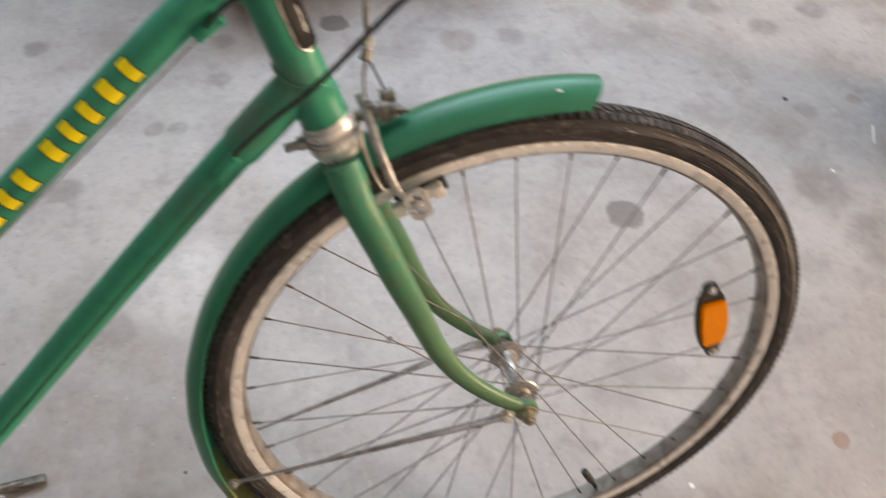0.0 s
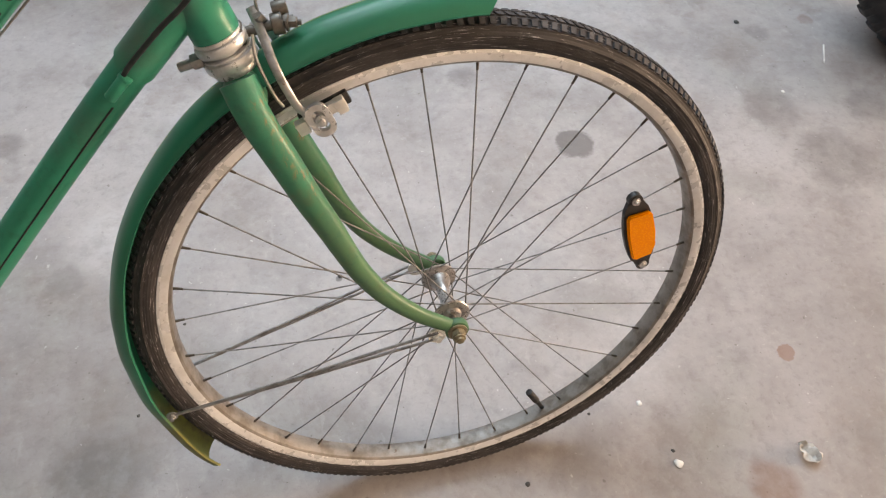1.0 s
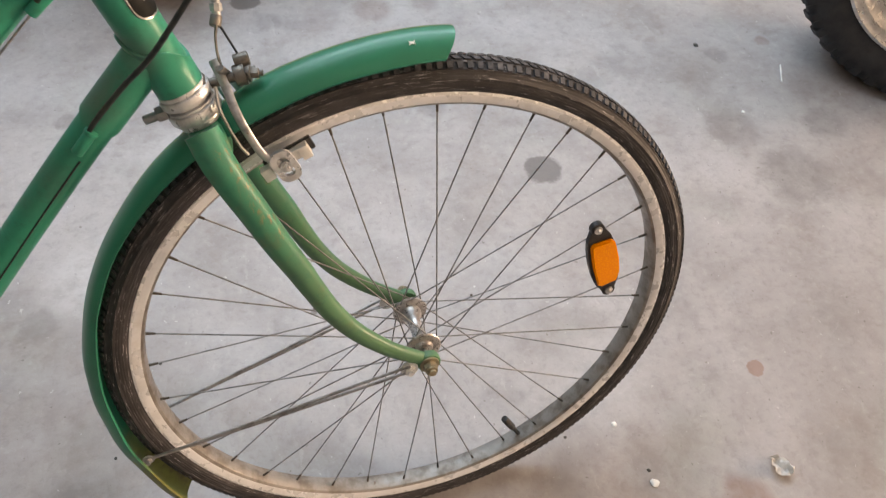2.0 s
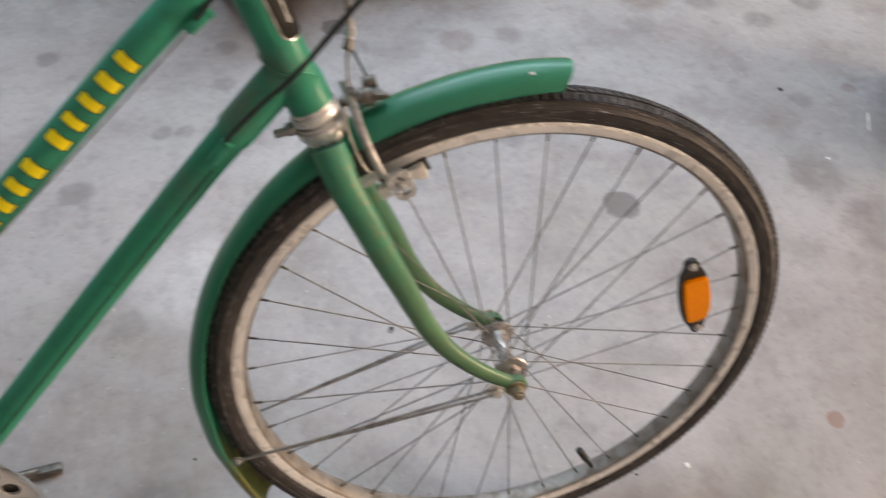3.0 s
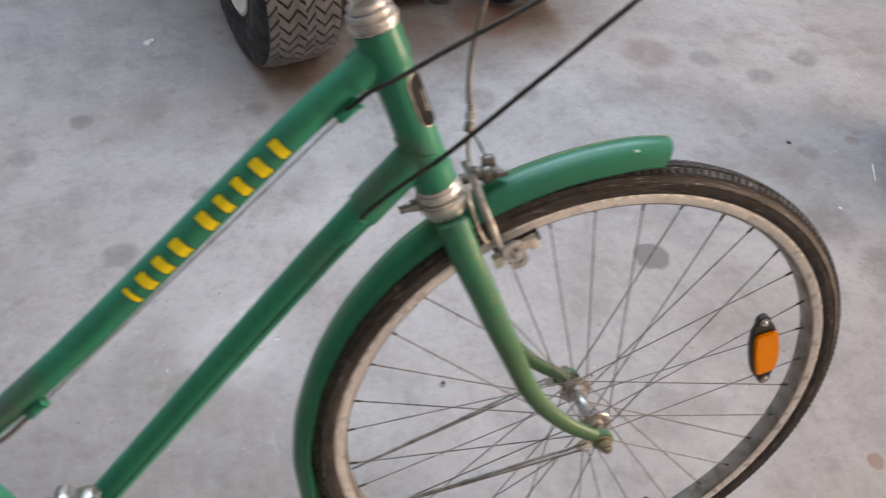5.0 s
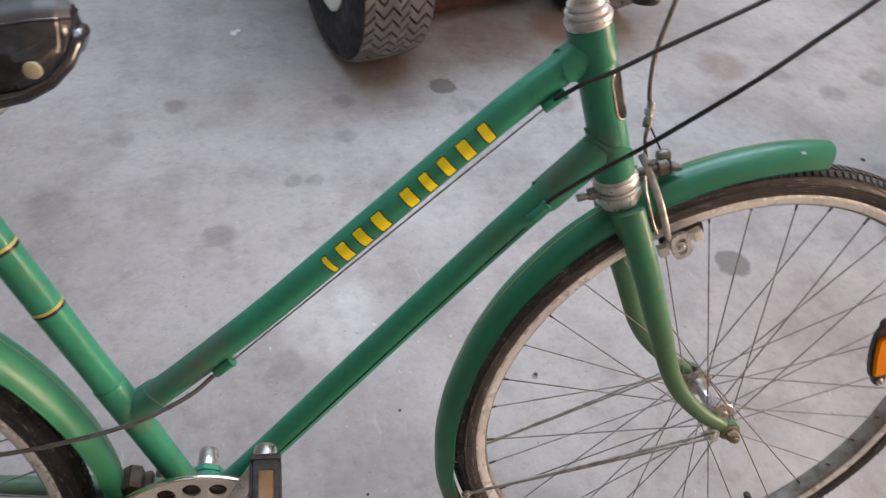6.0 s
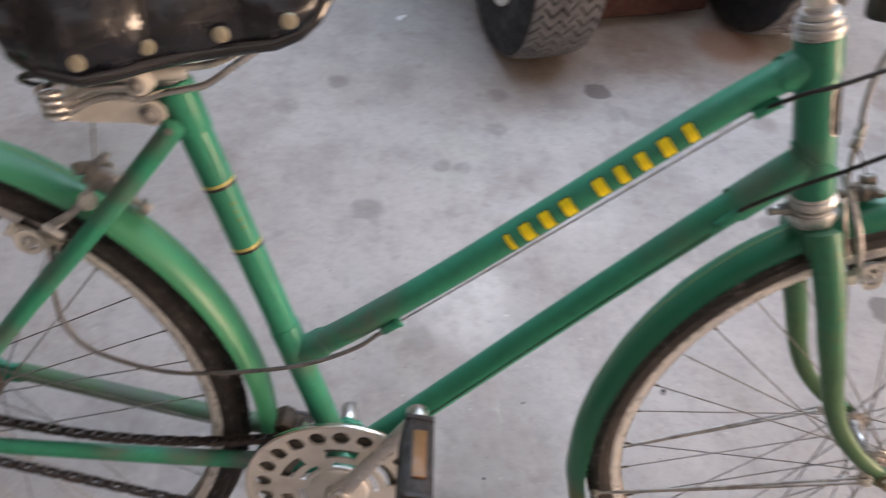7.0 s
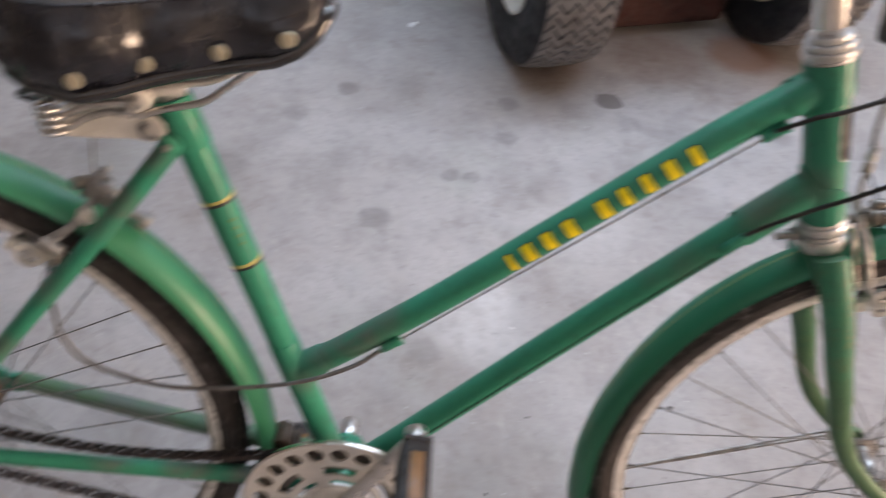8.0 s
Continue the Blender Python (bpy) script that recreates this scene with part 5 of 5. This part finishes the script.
def link_mesh(gap):
    """Two waisted side plates and the rollers of one chain link."""
    out = []
    for k in range(24):
        a = 2 * math.pi * k / 24
        c, s = math.cos(a), math.sin(a)
        out.append((c * 0.0044 + math.copysign(0.0063, c) if abs(c) > 0.3 else c * 0.014, s * (0.0044 if abs(c) > 0.3 else 0.0037)))
    bm = merged(plate(out, 0.0011, (), pose(0, -gap, 0)), plate(out, 0.0011, (), pose(0, gap, 0)))
    if gap > 0.003:
        bm = merged(bm, rod((-0.0063, -gap - 0.001, 0), (-0.0063, gap + 0.001, 0), 0.0022, 8), rod((0.0063, -gap - 0.001, 0), (0.0063, gap + 0.001, 0), 0.0022, 8))
    else:
        bm = merged(bm, rod((-0.0063, -0.0028, 0), (-0.0063, 0.0028, 0), 0.0036, 10), rod((0.0063, -0.0028, 0), (0.0063, 0.0028, 0), 0.0036, 10))
    return mesh_of("chain_link", bm, CHAIN, 30)


LINKS = [link_mesh(0.0040), link_mesh(0.0028)]
for k in range(links):
    a, b = chain_at(k * pitch), chain_at((k + 1) * pitch)
    shared("chain_link", LINKS[k % 2], bike, Matrix.Translation(((a.x + b.x) / 2, -0.0415, (a.z + b.z) / 2)) @ Matrix.Rotation(-math.atan2(b.z - a.z, b.x - a.x), 4, "Y"))

# Cranks and pedals
PED = Vector((-0.535, 0, 0.408))
arm_way = (PED - BB).normalized()


def crank(side):
    way = arm_way * (1 if side < 0 else -1)
    y0, y1 = side * 0.058, side * 0.066
    a, b = BB + Vector((0, y0, 0)), BB + way * 0.169 + Vector((0, y1, 0))
    ob = part("crank", merged(sweep([a, a.lerp(b, 0.25), a.lerp(b, 0.5), a.lerp(b, 0.75), b], lambda s: 0.0100 - 0.0020 * s, 16, 0.66), rod(a + Vector((0, -0.010, 0)), a + Vector((0, 0.022 if side > 0 else 0.010, 0)), 0.0118 if side > 0 else 0.0160, 28, 0.0010), rod(b + Vector((0, -0.008, 0)), b + Vector((0, 0.008, 0)), 0.0115, 24, 0.0015)), CHROME, bike, "chrome crank arm")
    if side < 0:
        part("crank_bolt", merged(rod(a + Vector((0, side * 0.010, 0)), a + Vector((0, side * 0.0145, 0)), 0.0095, 24, 0.002), bolt(a + Vector((0, side * 0.014, 0)), (0, side, 0), 0.0055, 0.004)), BRIGHT, ob)
    return b


def pedal(at, side, tilt):
    """A rubber block pedal with amber reflectors on its two faces."""
    m = Matrix.Translation(at) @ pose(0, 0, 0, 0, tilt, 0)
    mid = side * 0.068
    ob = part("pedal", box(0.025, 0.094, 0.046, 0.0040, m @ pose(0, mid, 0)), PEDAL, bike, "brown rubber block pedal")
    part("pedal_axle", rod(m @ Vector((0, 0, 0)), m @ Vector((0, side * 0.024, 0)), 0.0062, 16), CHROME, ob)
    part("pedal_cap", box(0.029, 0.007, 0.049, 0.002, m @ pose(0, side * 0.022, 0)), PEDAL, ob)
    part("pedal_cap", box(0.029, 0.007, 0.049, 0.002, m @ pose(0, side * 0.114, 0)), PEDAL, ob)
    for s in (-1, 1):
        part("reflector", box(0.0135, 0.056, 0.004, 0.001, m @ pose(0, mid, s * 0.0235)), AMBER_OLD, ob, "dusty amber pedal reflector")
        for k in range(4):
            part("rubber_rib", box(0.004, 0.088, 0.005, 0.0012, m @ pose(s * 0.0130, mid, -0.0165 + 0.011 * k)), PEDAL, ob)
    return ob


for side in (-1, 1):
    end = crank(side)
    pedal(end, side, 8)
part("bottom_bracket_cup", merged(rod(BB + Vector((0, -0.046, 0)), BB + Vector((0, 0.052, 0)), 0.0085, 24), rod(BB + Vector((0, 0.043, 0)), BB + Vector((0, 0.048, 0)), 0.0180, 28, 0.001)), CHROME, bike)

# Kickstand, down to the floor on the far side
foot = Matrix.Rotation(radians(LEAN), 4, "X") @ Vector((-0.640, 0.176, 0.009))
part("kickstand", merged(sweep(spline([(-0.668, 0.018, 0.262), (-0.668, 0.050, 0.235), (-0.652, 0.095, 0.150), foot + Vector((-0.040, -0.022, 0.020)), foot]), 0.0072, 14, 1.0), box(0.050, 0.014, 0.010, 0.003, Matrix.Translation(foot) @ pose(0.008, 0, 0, 0, 0, 8))), GREASY, bike, "dull rusty steel kickstand")
part("kickstand_bracket", merged(rod((-0.688, -0.012, 0.316), (-0.688, 0.016, 0.320), 0.0120, 6, 0.002), box(0.040, 0.036, 0.010, 0.003, pose(-0.690, 0.004, 0.302, 0, -8, 0))), RUSTY, bike, "rusty kickstand clamp")

# ---- saddle ----
SECTIONS = [  # x, half width at the skirt's foot, half width of the top, foot z, shoulder z, crown z
    (-0.872, 0.028, 0.028, 0.808, 0.826, 0.834), (-0.865, 0.055, 0.053, 0.792, 0.828, 0.842), (-0.850, 0.072, 0.069, 0.776, 0.830, 0.846), (-0.830, 0.079, 0.076, 0.767, 0.830, 0.848),
    (-0.803, 0.078, 0.076, 0.762, 0.829, 0.848), (-0.780, 0.068, 0.068, 0.765, 0.829, 0.846), (-0.755, 0.054, 0.054, 0.770, 0.829, 0.844), (-0.730, 0.043, 0.043, 0.774, 0.830, 0.843),
    (-0.700, 0.035, 0.034, 0.778, 0.832, 0.844), (-0.665, 0.030, 0.029, 0.783, 0.834, 0.845), (-0.647, 0.027, 0.025, 0.791, 0.835, 0.845), (-0.634, 0.021, 0.020, 0.802, 0.834, 0.843), (-0.626, 0.010, 0.010, 0.816, 0.831, 0.837),
]


def lerp_section(s):
    f = s * (len(SECTIONS) - 1)
    k = min(int(f), len(SECTIONS) - 2)
    return [a + (b - a) * (f - k) for a, b in zip(SECTIONS[k], SECTIONS[k + 1])]


def saddle_ring(s):
    x, wf, wt, zf, zs, zc = lerp_section(s)
    pts = [(-wf * 0.97, zf), (-wf * 1.07 - 0.002, zf + (zs - zf) * 0.35), (-wt * 1.06 - 0.001, zf + (zs - zf) * 0.72), (-wt, zs), (-wt * 0.88, zs + (zc - zs) * 0.55), (-wt * 0.5, zc), (0, zc + 0.001)]
    pts += [(-y, z) for y, z in pts[-2::-1]]
    return [Vector((x, y, z)) for y, z in pts]


bm, rings = bmesh.new(), []
for k in range(61):
    rings.append([bm.verts.new(v) for v in saddle_ring(k / 60)])
for p, q in zip(rings, rings[1:]):
    for j in range(len(p) - 1):
        f = bm.faces.new((p[j], p[j + 1], q[j + 1], q[j]))
        f.material_index = 1 if 3 <= j <= len(p) - 5 else 0
bm.faces.new(rings[0])
bm.faces.new(rings[-1])
bmesh.ops.recalc_face_normals(bm, faces=bm.faces[:])
bmesh.ops.subdivide_edges(bm, edges=bm.edges[:], cuts=1, smooth=0.6, use_grid_fill=True)
def bulge(x, z):
    """How far a panel of the skirt swells between its seams."""
    high = (0.830 - z) / 0.062
    for x0, x1 in PANELS:
        if x0 <= x < x1 and 0.0 < high < 1.0:
            return 0.0085 * math.sin(math.pi * (x - x0) / (x1 - x0)) * math.sin(math.pi * high)
    return 0.0


PANELS = [(-0.885, -0.838), (-0.838, -0.755), (-0.755, -0.690), (-0.690, -0.622)]
for v in bm.verts:
    v.co.y += math.copysign(bulge(v.co.x, v.co.z), v.co.y)
    if v.co.z < 0.822:
        v.co += Vector((0, math.copysign(0.0062, v.co.y) * (noise.noise(v.co * 26) + 0.45 * noise.noise(v.co * 60)), 0))
saddle = part("saddle", bm, [VINYL, SCUFFED], bike, "black vinyl saddle with deep skirts and brass rivets", 60)
edge = [saddle_ring(k / 60)[0] for k in range(61)]
edge2 = [saddle_ring(k / 60)[-1] for k in range(61)]
part("piping", sweep(edge + edge2[::-1], 0.0062, 12), PIPING, saddle, "rolled black lower edge")
seam = [saddle_ring(k / 60)[3] for k in range(61)]
seam2 = [saddle_ring(k / 60)[-4] for k in range(61)]
part("seam", sweep([v + Vector((0, -0.0004, 0)) for v in seam], 0.0013, 8), VINYL, saddle)
part("seam", sweep([v + Vector((0, 0.0004, 0)) for v in seam2], 0.0013, 8), VINYL, saddle)
for side in (-1, 1):
    pts = [Vector((x, side * abs(y), z)) for x, y, z in ((v.x, v.y, v.z) for v in saddle_ring(0.50)[:4])]
    part("seam", sweep([p + Vector((0, side * 0.0006, 0)) for p in pts], 0.0012, 8), CABLE, saddle)
for x, z in ((-0.797, 0.779), (-0.755, 0.784), (-0.703, 0.793), (-0.651, 0.805)):
    for side in (-1, 1):
        s = min((k / 200 for k in range(201)), key=lambda t: abs(lerp_section(t)[0] - x))
        ring = saddle_ring(s)[:4]
        best = min(((ring[j].lerp(ring[j + 1], k / 10)) for j in range(3) for k in range(11)), key=lambda v: abs(v.z - z))
        p = Vector((best.x, side * (abs(best.y) + bulge(best.x, best.z) + 0.0016), best.z))
        part("rivet", merged(rod(p - Vector((0, side * 0.001, 0)), p + Vector((0, side * 0.0022, 0)), 0.0064, 20, 0.0012)), RIVET, saddle, "round brass rivet")
# rails, clamp, bracket and post
part("seat_post", rod(SEAT_TOP - seat_way * 0.02, SEAT_TOP + seat_way * 0.042, 0.0122, 24, 0.001), ARM, bike)
for side in (-1, 1):
    y = side * 0.028
    part("saddle_rail", sweep(spline([(-0.640, side * 0.010, 0.800), (-0.685, y * 0.8, 0.771), (-0.708, y, 0.755), (-0.724, y, 0.744), (-0.741, y, 0.739), (-0.761, y, 0.734), (-0.779, y, 0.7275), (-0.790, y, 0.729), (-0.807, y, 0.728), (-0.824, y * 1.05, 0.722), (-0.843, y * 1.2, 0.712), (-0.854, y * 1.3, 0.711)]), 0.0031, 12), CHROME, saddle, "plated wire saddle rail")
    part("saddle_rail", sweep(spline([(-0.650, side * 0.010, 0.797), (-0.710, side * 0.018, 0.762), (-0.742, side * 0.020, 0.754), (-0.775, side * 0.020, 0.748), (-0.815, side * 0.024, 0.747), (-0.850, side * 0.034, 0.750), (-0.862, side * 0.050, 0.762)]), 0.0028, 12), ZINC, saddle, "plated wire saddle rail")
    part("saddle_rail", sweep(spline([(-0.786, side * 0.032, 0.741), (-0.799, side * 0.034, 0.740), (-0.818, side * 0.035, 0.736), (-0.835, side * 0.036, 0.727), (-0.848, side * 0.038, 0.720), (-0.856, side * 0.038, 0.722)]), 0.0030, 12), CHROME, saddle)
    part("saddle_rail", sweep(spline([(-0.850, side * 0.030, 0.736), (-0.862, side * 0.028, 0.735), (-0.873, side * 0.030, 0.739), (-0.866, side * 0.034, 0.745), (-0.850, side * 0.036, 0.746)]), 0.0026, 10), CABLE, saddle, "dark end loop of the saddle wire")
    coil = [Vector((-0.850 + 0.0085 * math.cos(2 * math.pi * k / 12) + 0.0008 * k / 12, side * 0.036 + 0.0085 * math.sin(2 * math.pi * k / 12), 0.738 - 0.0066 * k / 12)) for k in range(49)]
    part("saddle_spring", sweep(coil, 0.0024, 8), CHROME, saddle, "coiled saddle spring")
    part("saddle_clamp", merged(rod((-0.779, side * 0.016, 0.742), (-0.779, side * 0.028, 0.742), 0.0118, 28, 0.002), rod((-0.779, side * 0.028, 0.742), (-0.779, side * 0.034, 0.742), 0.0100, 28, 0.002)), ZINC, bike, "round plated saddle clamp")
    part("clamp_bolt", bolt((-0.779, side * 0.0335, 0.742), (0, side, 0), 0.0046, 0.003), ARM, bike)
    part("clamp_barrel", rod((-0.772, side * 0.020, 0.748), (-0.742, side * 0.020, 0.750), 0.0062, 16, 0.001), ZINC, bike)
out = [(-0.863, 0.721), (-0.830, 0.722), (-0.793, 0.724), (-0.770, 0.724), (-0.763, 0.718), (-0.762, 0.710), (-0.767, 0.703), (-0.776, 0.701), (-0.788, 0.703), (-0.830, 0.701), (-0.862, 0.701), (-0.866, 0.706)]
for side in (-1, 1):
    part("seat_bracket", plate(out, 0.0025, (), pose(0, side * 0.021, 0)), ZINC, bike, "flat cream-plated bracket under the saddle")
part("seat_bolt", merged(bolt((-0.776, -0.0225, 0.7125), (0, -1, 0), 0.0058, 0.004), rod((-0.776, -0.024, 0.7125), (-0.776, 0.024, 0.7125), 0.004, 10)), ARM, bike)

# ---- the machine behind ----


def turf_tyre(outer, half, rim):
    """A broad low tyre whose tread is cut into zigzag bars; its axis along y."""
    bm = lathe([(rim, -half * 0.80), (rim + 0.012, -half * 0.93), (rim + (outer - rim) * 0.55, -half * 1.08), (outer - 0.024, -half * 1.0), (outer - 0.013, -half * 0.87), (outer - 0.008, -half * 0.5), (outer - 0.007, 0.0), (outer - 0.008, half * 0.5), (outer - 0.013, half * 0.87), (outer - 0.024, half * 1.0), (rim + (outer - rim) * 0.55, half * 1.04), (rim + 0.012, half * 0.93), (rim, half * 0.80)], 96)
    return bm


def tread_bars(outer, half, count, columns):
    """Zigzag tread bars, pushed out from the carcass."""
    bm = bmesh.new()
    for c in range(columns):
        y0, y1 = half * 0.88 * (-1 + 2 * c / columns), half * 0.88 * (-1 + 2 * (c + 1) / columns)
        lean = 0.75 * (1 if c % 2 else -1)
        for k in range(count):
            a0 = 2 * math.pi * (k + (0.5 if c % 4 == 3 else 0.0)) / count
            v = []
            for lift in (-0.010, 0.0):
                for y, shift in ((y0 + 0.0001, -lean / 2), (y1 - 0.0001, lean / 2)):
                    drop = 0.011 * (abs(y) / half) ** 3
                    for w in (-0.39, 0.39):
                        a = a0 + (shift + w * (1.0 if lift < 0 else 0.94)) * 2 * math.pi / count
                        r = outer - drop + lift
                        v.append(bm.verts.new((r * math.cos(a), y, r * math.sin(a))))
            for f in ((4, 5, 7, 6), (0, 1, 5, 4), (2, 6, 7, 3), (0, 4, 6, 2), (1, 3, 7, 5)):
                bm.faces.new([v[j] for j in f])
    bmesh.ops.recalc_face_normals(bm, faces=bm.faces[:])
    return bm


MACHINE = pose(0.045, 1.53, 0.0, 0, 0, 16)
machine = tagged(empty("garden_tractor", MACHINE), "dark garden machine standing on broad turf tyres with pale rims", "garden tractor")


def machine_wheel(x, outer, half, rim, paint, outside, spin, back=0.0):
    m = pose(x, back, outer, 0, 0, 90) @ pose(0, 0, 0, 0, spin, 0)
    tyre = part("tyre", turf_tyre(outer, half, rim), [SIDEWALL], machine, "dusty broad turf tyre with zigzag tread", 50)
    tyre.matrix_basis = m
    tagged(part("tread", tread_bars(outer, half, 46, 8), TYRE, tyre, "zigzag rubber tread bars worn grey", 30), kind="stuff")
    d = outside
    rim_ob = part("rim", lathe([(0.03, half * 0.30 * d), (0.05, half * 0.42 * d), (rim * 0.55, half * 0.40 * d), (rim * 0.80, half * 0.28 * d), (rim * 0.90, half * 0.55 * d), (rim * 0.97, half * 0.80 * d), (rim + 0.010, half * 0.90 * d), (rim + 0.012, half * 0.96 * d), (rim + 0.004, half * 0.97 * d), (rim * 0.94, half * 0.86 * d), (rim * 0.88, half * 0.50 * d), (rim * 0.86, -half * 0.50 * d), (rim + 0.008, -half * 0.92 * d)], 64), paint, tyre, "painted steel wheel rim")
    part("hub_cap", lathe([(0.001, half * 0.62 * d), (0.022, half * 0.60 * d), (0.028, half * 0.42 * d), (0.030, half * 0.30 * d)], 24), paint, tyre)


machine_wheel(-0.350, 0.250, 0.098, 0.104, WHITE, 1, 0)
machine_wheel(0.358, 0.250, 0.098, 0.120, CREAM, -1, 7)
machine_wheel(-0.350, 0.250, 0.098, 0.112, WHITE, 1, 3, 1.20)
machine_wheel(0.358, 0.250, 0.098, 0.120, CREAM, -1, 5, 1.20)
for back in (0.0, 1.20):
    part("axle", rod((-0.33, back, 0.25), (0.36, back, 0.25), 0.022, 20, 0.003), UNDER, machine)
part("chassis", box(0.50, 1.4, 0.20, 0.03, pose(0.015, 0.66, 0.36), 3), UNDER, machine, "unseen dark red underside of the machine")
# Added box, dark in place of the deep shade between the tyres
part("shade_box", box(0.46, 0.64, 0.17, 0.03, pose(0.004, 0.345, 0.112), 3), UNDER_SHADE, machine, "low dark red box standing in for the shade between the tyres")
# Unseen body plate, added to cast the machine's shadow on the floor
part("deck", box(0.96, 1.6, 0.12, 0.035, pose(0.015, 0.68, 0.57), 3), UNDER, machine)

# ---- knobbly tyre of the vehicle beside ----
vehicle = tagged(empty("utility_vehicle", pose(1.275, 0.630, 0.0, 0, 0, -46)), "utility vehicle wheel with a black knobbly tyre and silver rim", "utility vehicle")
R3, H3, RIM3 = 0.312, 0.115, 0.200


def knobbly_wheel(back, turn):
    tyre3 = part("tyre", turf_tyre(R3, H3, RIM3), SIDEWALL, vehicle, "black knobbly off-road tyre", 50)
    tyre3.matrix_basis = pose(0, back, R3) @ pose(0, 0, 0, 0, 0, turn)
    bm = bmesh.new()
    for row, (y0, y1, r0) in enumerate(((-1.06, -0.72, 0.004), (-0.55, -0.1, 0.0), (0.1, 0.55, 0.0), (0.72, 1.06, 0.004))):
        for k in range(46):
            a0 = 2 * math.pi * (k + 0.5 * (row % 2)) / 46
            v = []
            for lift in (-0.020, 0.004):
                for y in (y0, y1):
                    for w in (-0.27, 0.27):
                        a = a0 + w * 2 * math.pi / 46
                        r = R3 + lift - r0 - (0.022 if abs(y) > 1.0 else 0.0)
                        v.append(bm.verts.new((r * math.cos(a), y * H3, r * math.sin(a))))
            for f in ((4, 5, 7, 6), (0, 1, 5, 4), (2, 6, 7, 3), (0, 4, 6, 2), (1, 3, 7, 5)):
                bm.faces.new([v[j] for j in f])
    bmesh.ops.recalc_face_normals(bm, faces=bm.faces[:])
    bmesh.ops.bevel(bm, geom=[e for e in bm.edges if len(e.link_faces) == 2], offset=0.003, segments=1, affect="EDGES")
    tagged(part("tread", bm, SIDEWALL, tyre3, "rows of chunky rubber knobs", 30), kind="stuff")
    part("rim", lathe([(0.02, -H3 * 0.35), (0.06, -H3 * 0.45), (RIM3 * 0.62, -H3 * 0.35), (RIM3 * 0.80, -H3 * 0.30), (RIM3 * 0.86, -H3 * 0.62), (RIM3 * 0.94, -H3 * 0.78), (RIM3 + 0.006, -H3 * 0.92), (RIM3 + 0.011, -H3 * 0.98), (RIM3 + 0.004, -H3 * 1.0), (RIM3 - 0.006, -H3 * 0.90), (RIM3 * 0.86, 0.0), (RIM3, H3 * 0.9)], 64), CHROME, tyre3, "silver steel rim")


knobbly_wheel(0.0, 0)
knobbly_wheel(1.05, 180)
part("axle", rod((0, 0, R3), (0, 1.05, R3), 0.03, 20, 0.004), UNDER, vehicle)
part("chassis", box(0.26, 0.56, 0.10, 0.03, pose(0.0, 0.525, 0.48), 3), UNDER, vehicle)

# ---- litter on the floor ----
bm = bmesh.new()
rows = []
for j in range(9):
    s = j / 8
    w = 0.017 * math.sin(math.pi * min(1.0, 0.08 + s * 0.92)) + 0.001
    rows.append([bm.verts.new((w * k / 3, 0.024 * (s * 2 - 1), 0.004 + 0.006 * abs(k) / 3 + 0.016 * abs(noise.noise((k * 1.7, j * 1.5, 2.0))))) for k in range(-3, 4)])
for p, q in zip(rows, rows[1:]):
    for j in range(6):
        bm.faces.new((p[j], p[j + 1], q[j + 1], q[j]))
up = bmesh.ops.extrude_face_region(bm, geom=bm.faces[:])
bmesh.ops.translate(bm, vec=(0, 0, 0.0006), verts=[g for g in up["geom"] if isinstance(g, bmesh.types.BMVert)])
bmesh.ops.recalc_face_normals(bm, faces=bm.faces[:])
leaf = tagged(part("dry_leaf", bm, LEAF), "small pale crumpled dry leaf on the floor", "leaf")
leaf.matrix_basis = pose(0.508, -0.108, 0.0, 0, 0, 25) @ Matrix.Diagonal((0.8, 0.75, 1.0, 1.0))


def crumb(name, x, y, size, material, label, category, turn):
    bm = bmesh.new()
    bmesh.ops.create_icosphere(bm, subdivisions=2, radius=size)
    for v in bm.verts:
        v.co *= 1 + 0.45 * noise.noise(v.co / size * 1.1 + Vector((x * 31, y * 17, 0)))
        v.co.z *= 0.28
    low = min(v.co.z for v in bm.verts)
    bmesh.ops.translate(bm, vec=(0, 0, -low), verts=bm.verts)
    ob = tagged(part(name, bm, material), label, category, "litter on the floor")
    ob.matrix_basis = pose(x, y, 0.0, 0, 0, turn)


splinter = tagged(part("wood_splinter", box(0.0032, 0.060, 0.003, 0.001), CHIP), "thin pale splinter lying on the floor", "splinter")
splinter.matrix_basis = pose(1.010, 0.693, 0.0015, 0, 0, -29)
for x, y, size in ((0.32, -0.08, 0.006), (0.86, 0.60, 0.004), (-0.62, 1.53, 0.007), (0.30, 0.02, 0.004)):
    crumb("paint_flake", x, y, size, CHIP, "small white flake lying on the floor", "flake", 40 * x)
for x, y, size in ((0.10, -0.06, 0.0036), (0.869, 0.829, 0.0060), (-0.10, 0.338, 0.0036), (0.32, -0.06, 0.0027), (-0.42, 0.16, 0.0024), (0.02, 0.02, 0.0030), (0.22, 0.02, 0.0024), (0.16, 0.30, 0.0024), (-0.35, 0.30, 0.0024)):
    crumb("grit", x, y, size, GRIT, "small dark speck of grit on the floor", "grit", 70 * y)
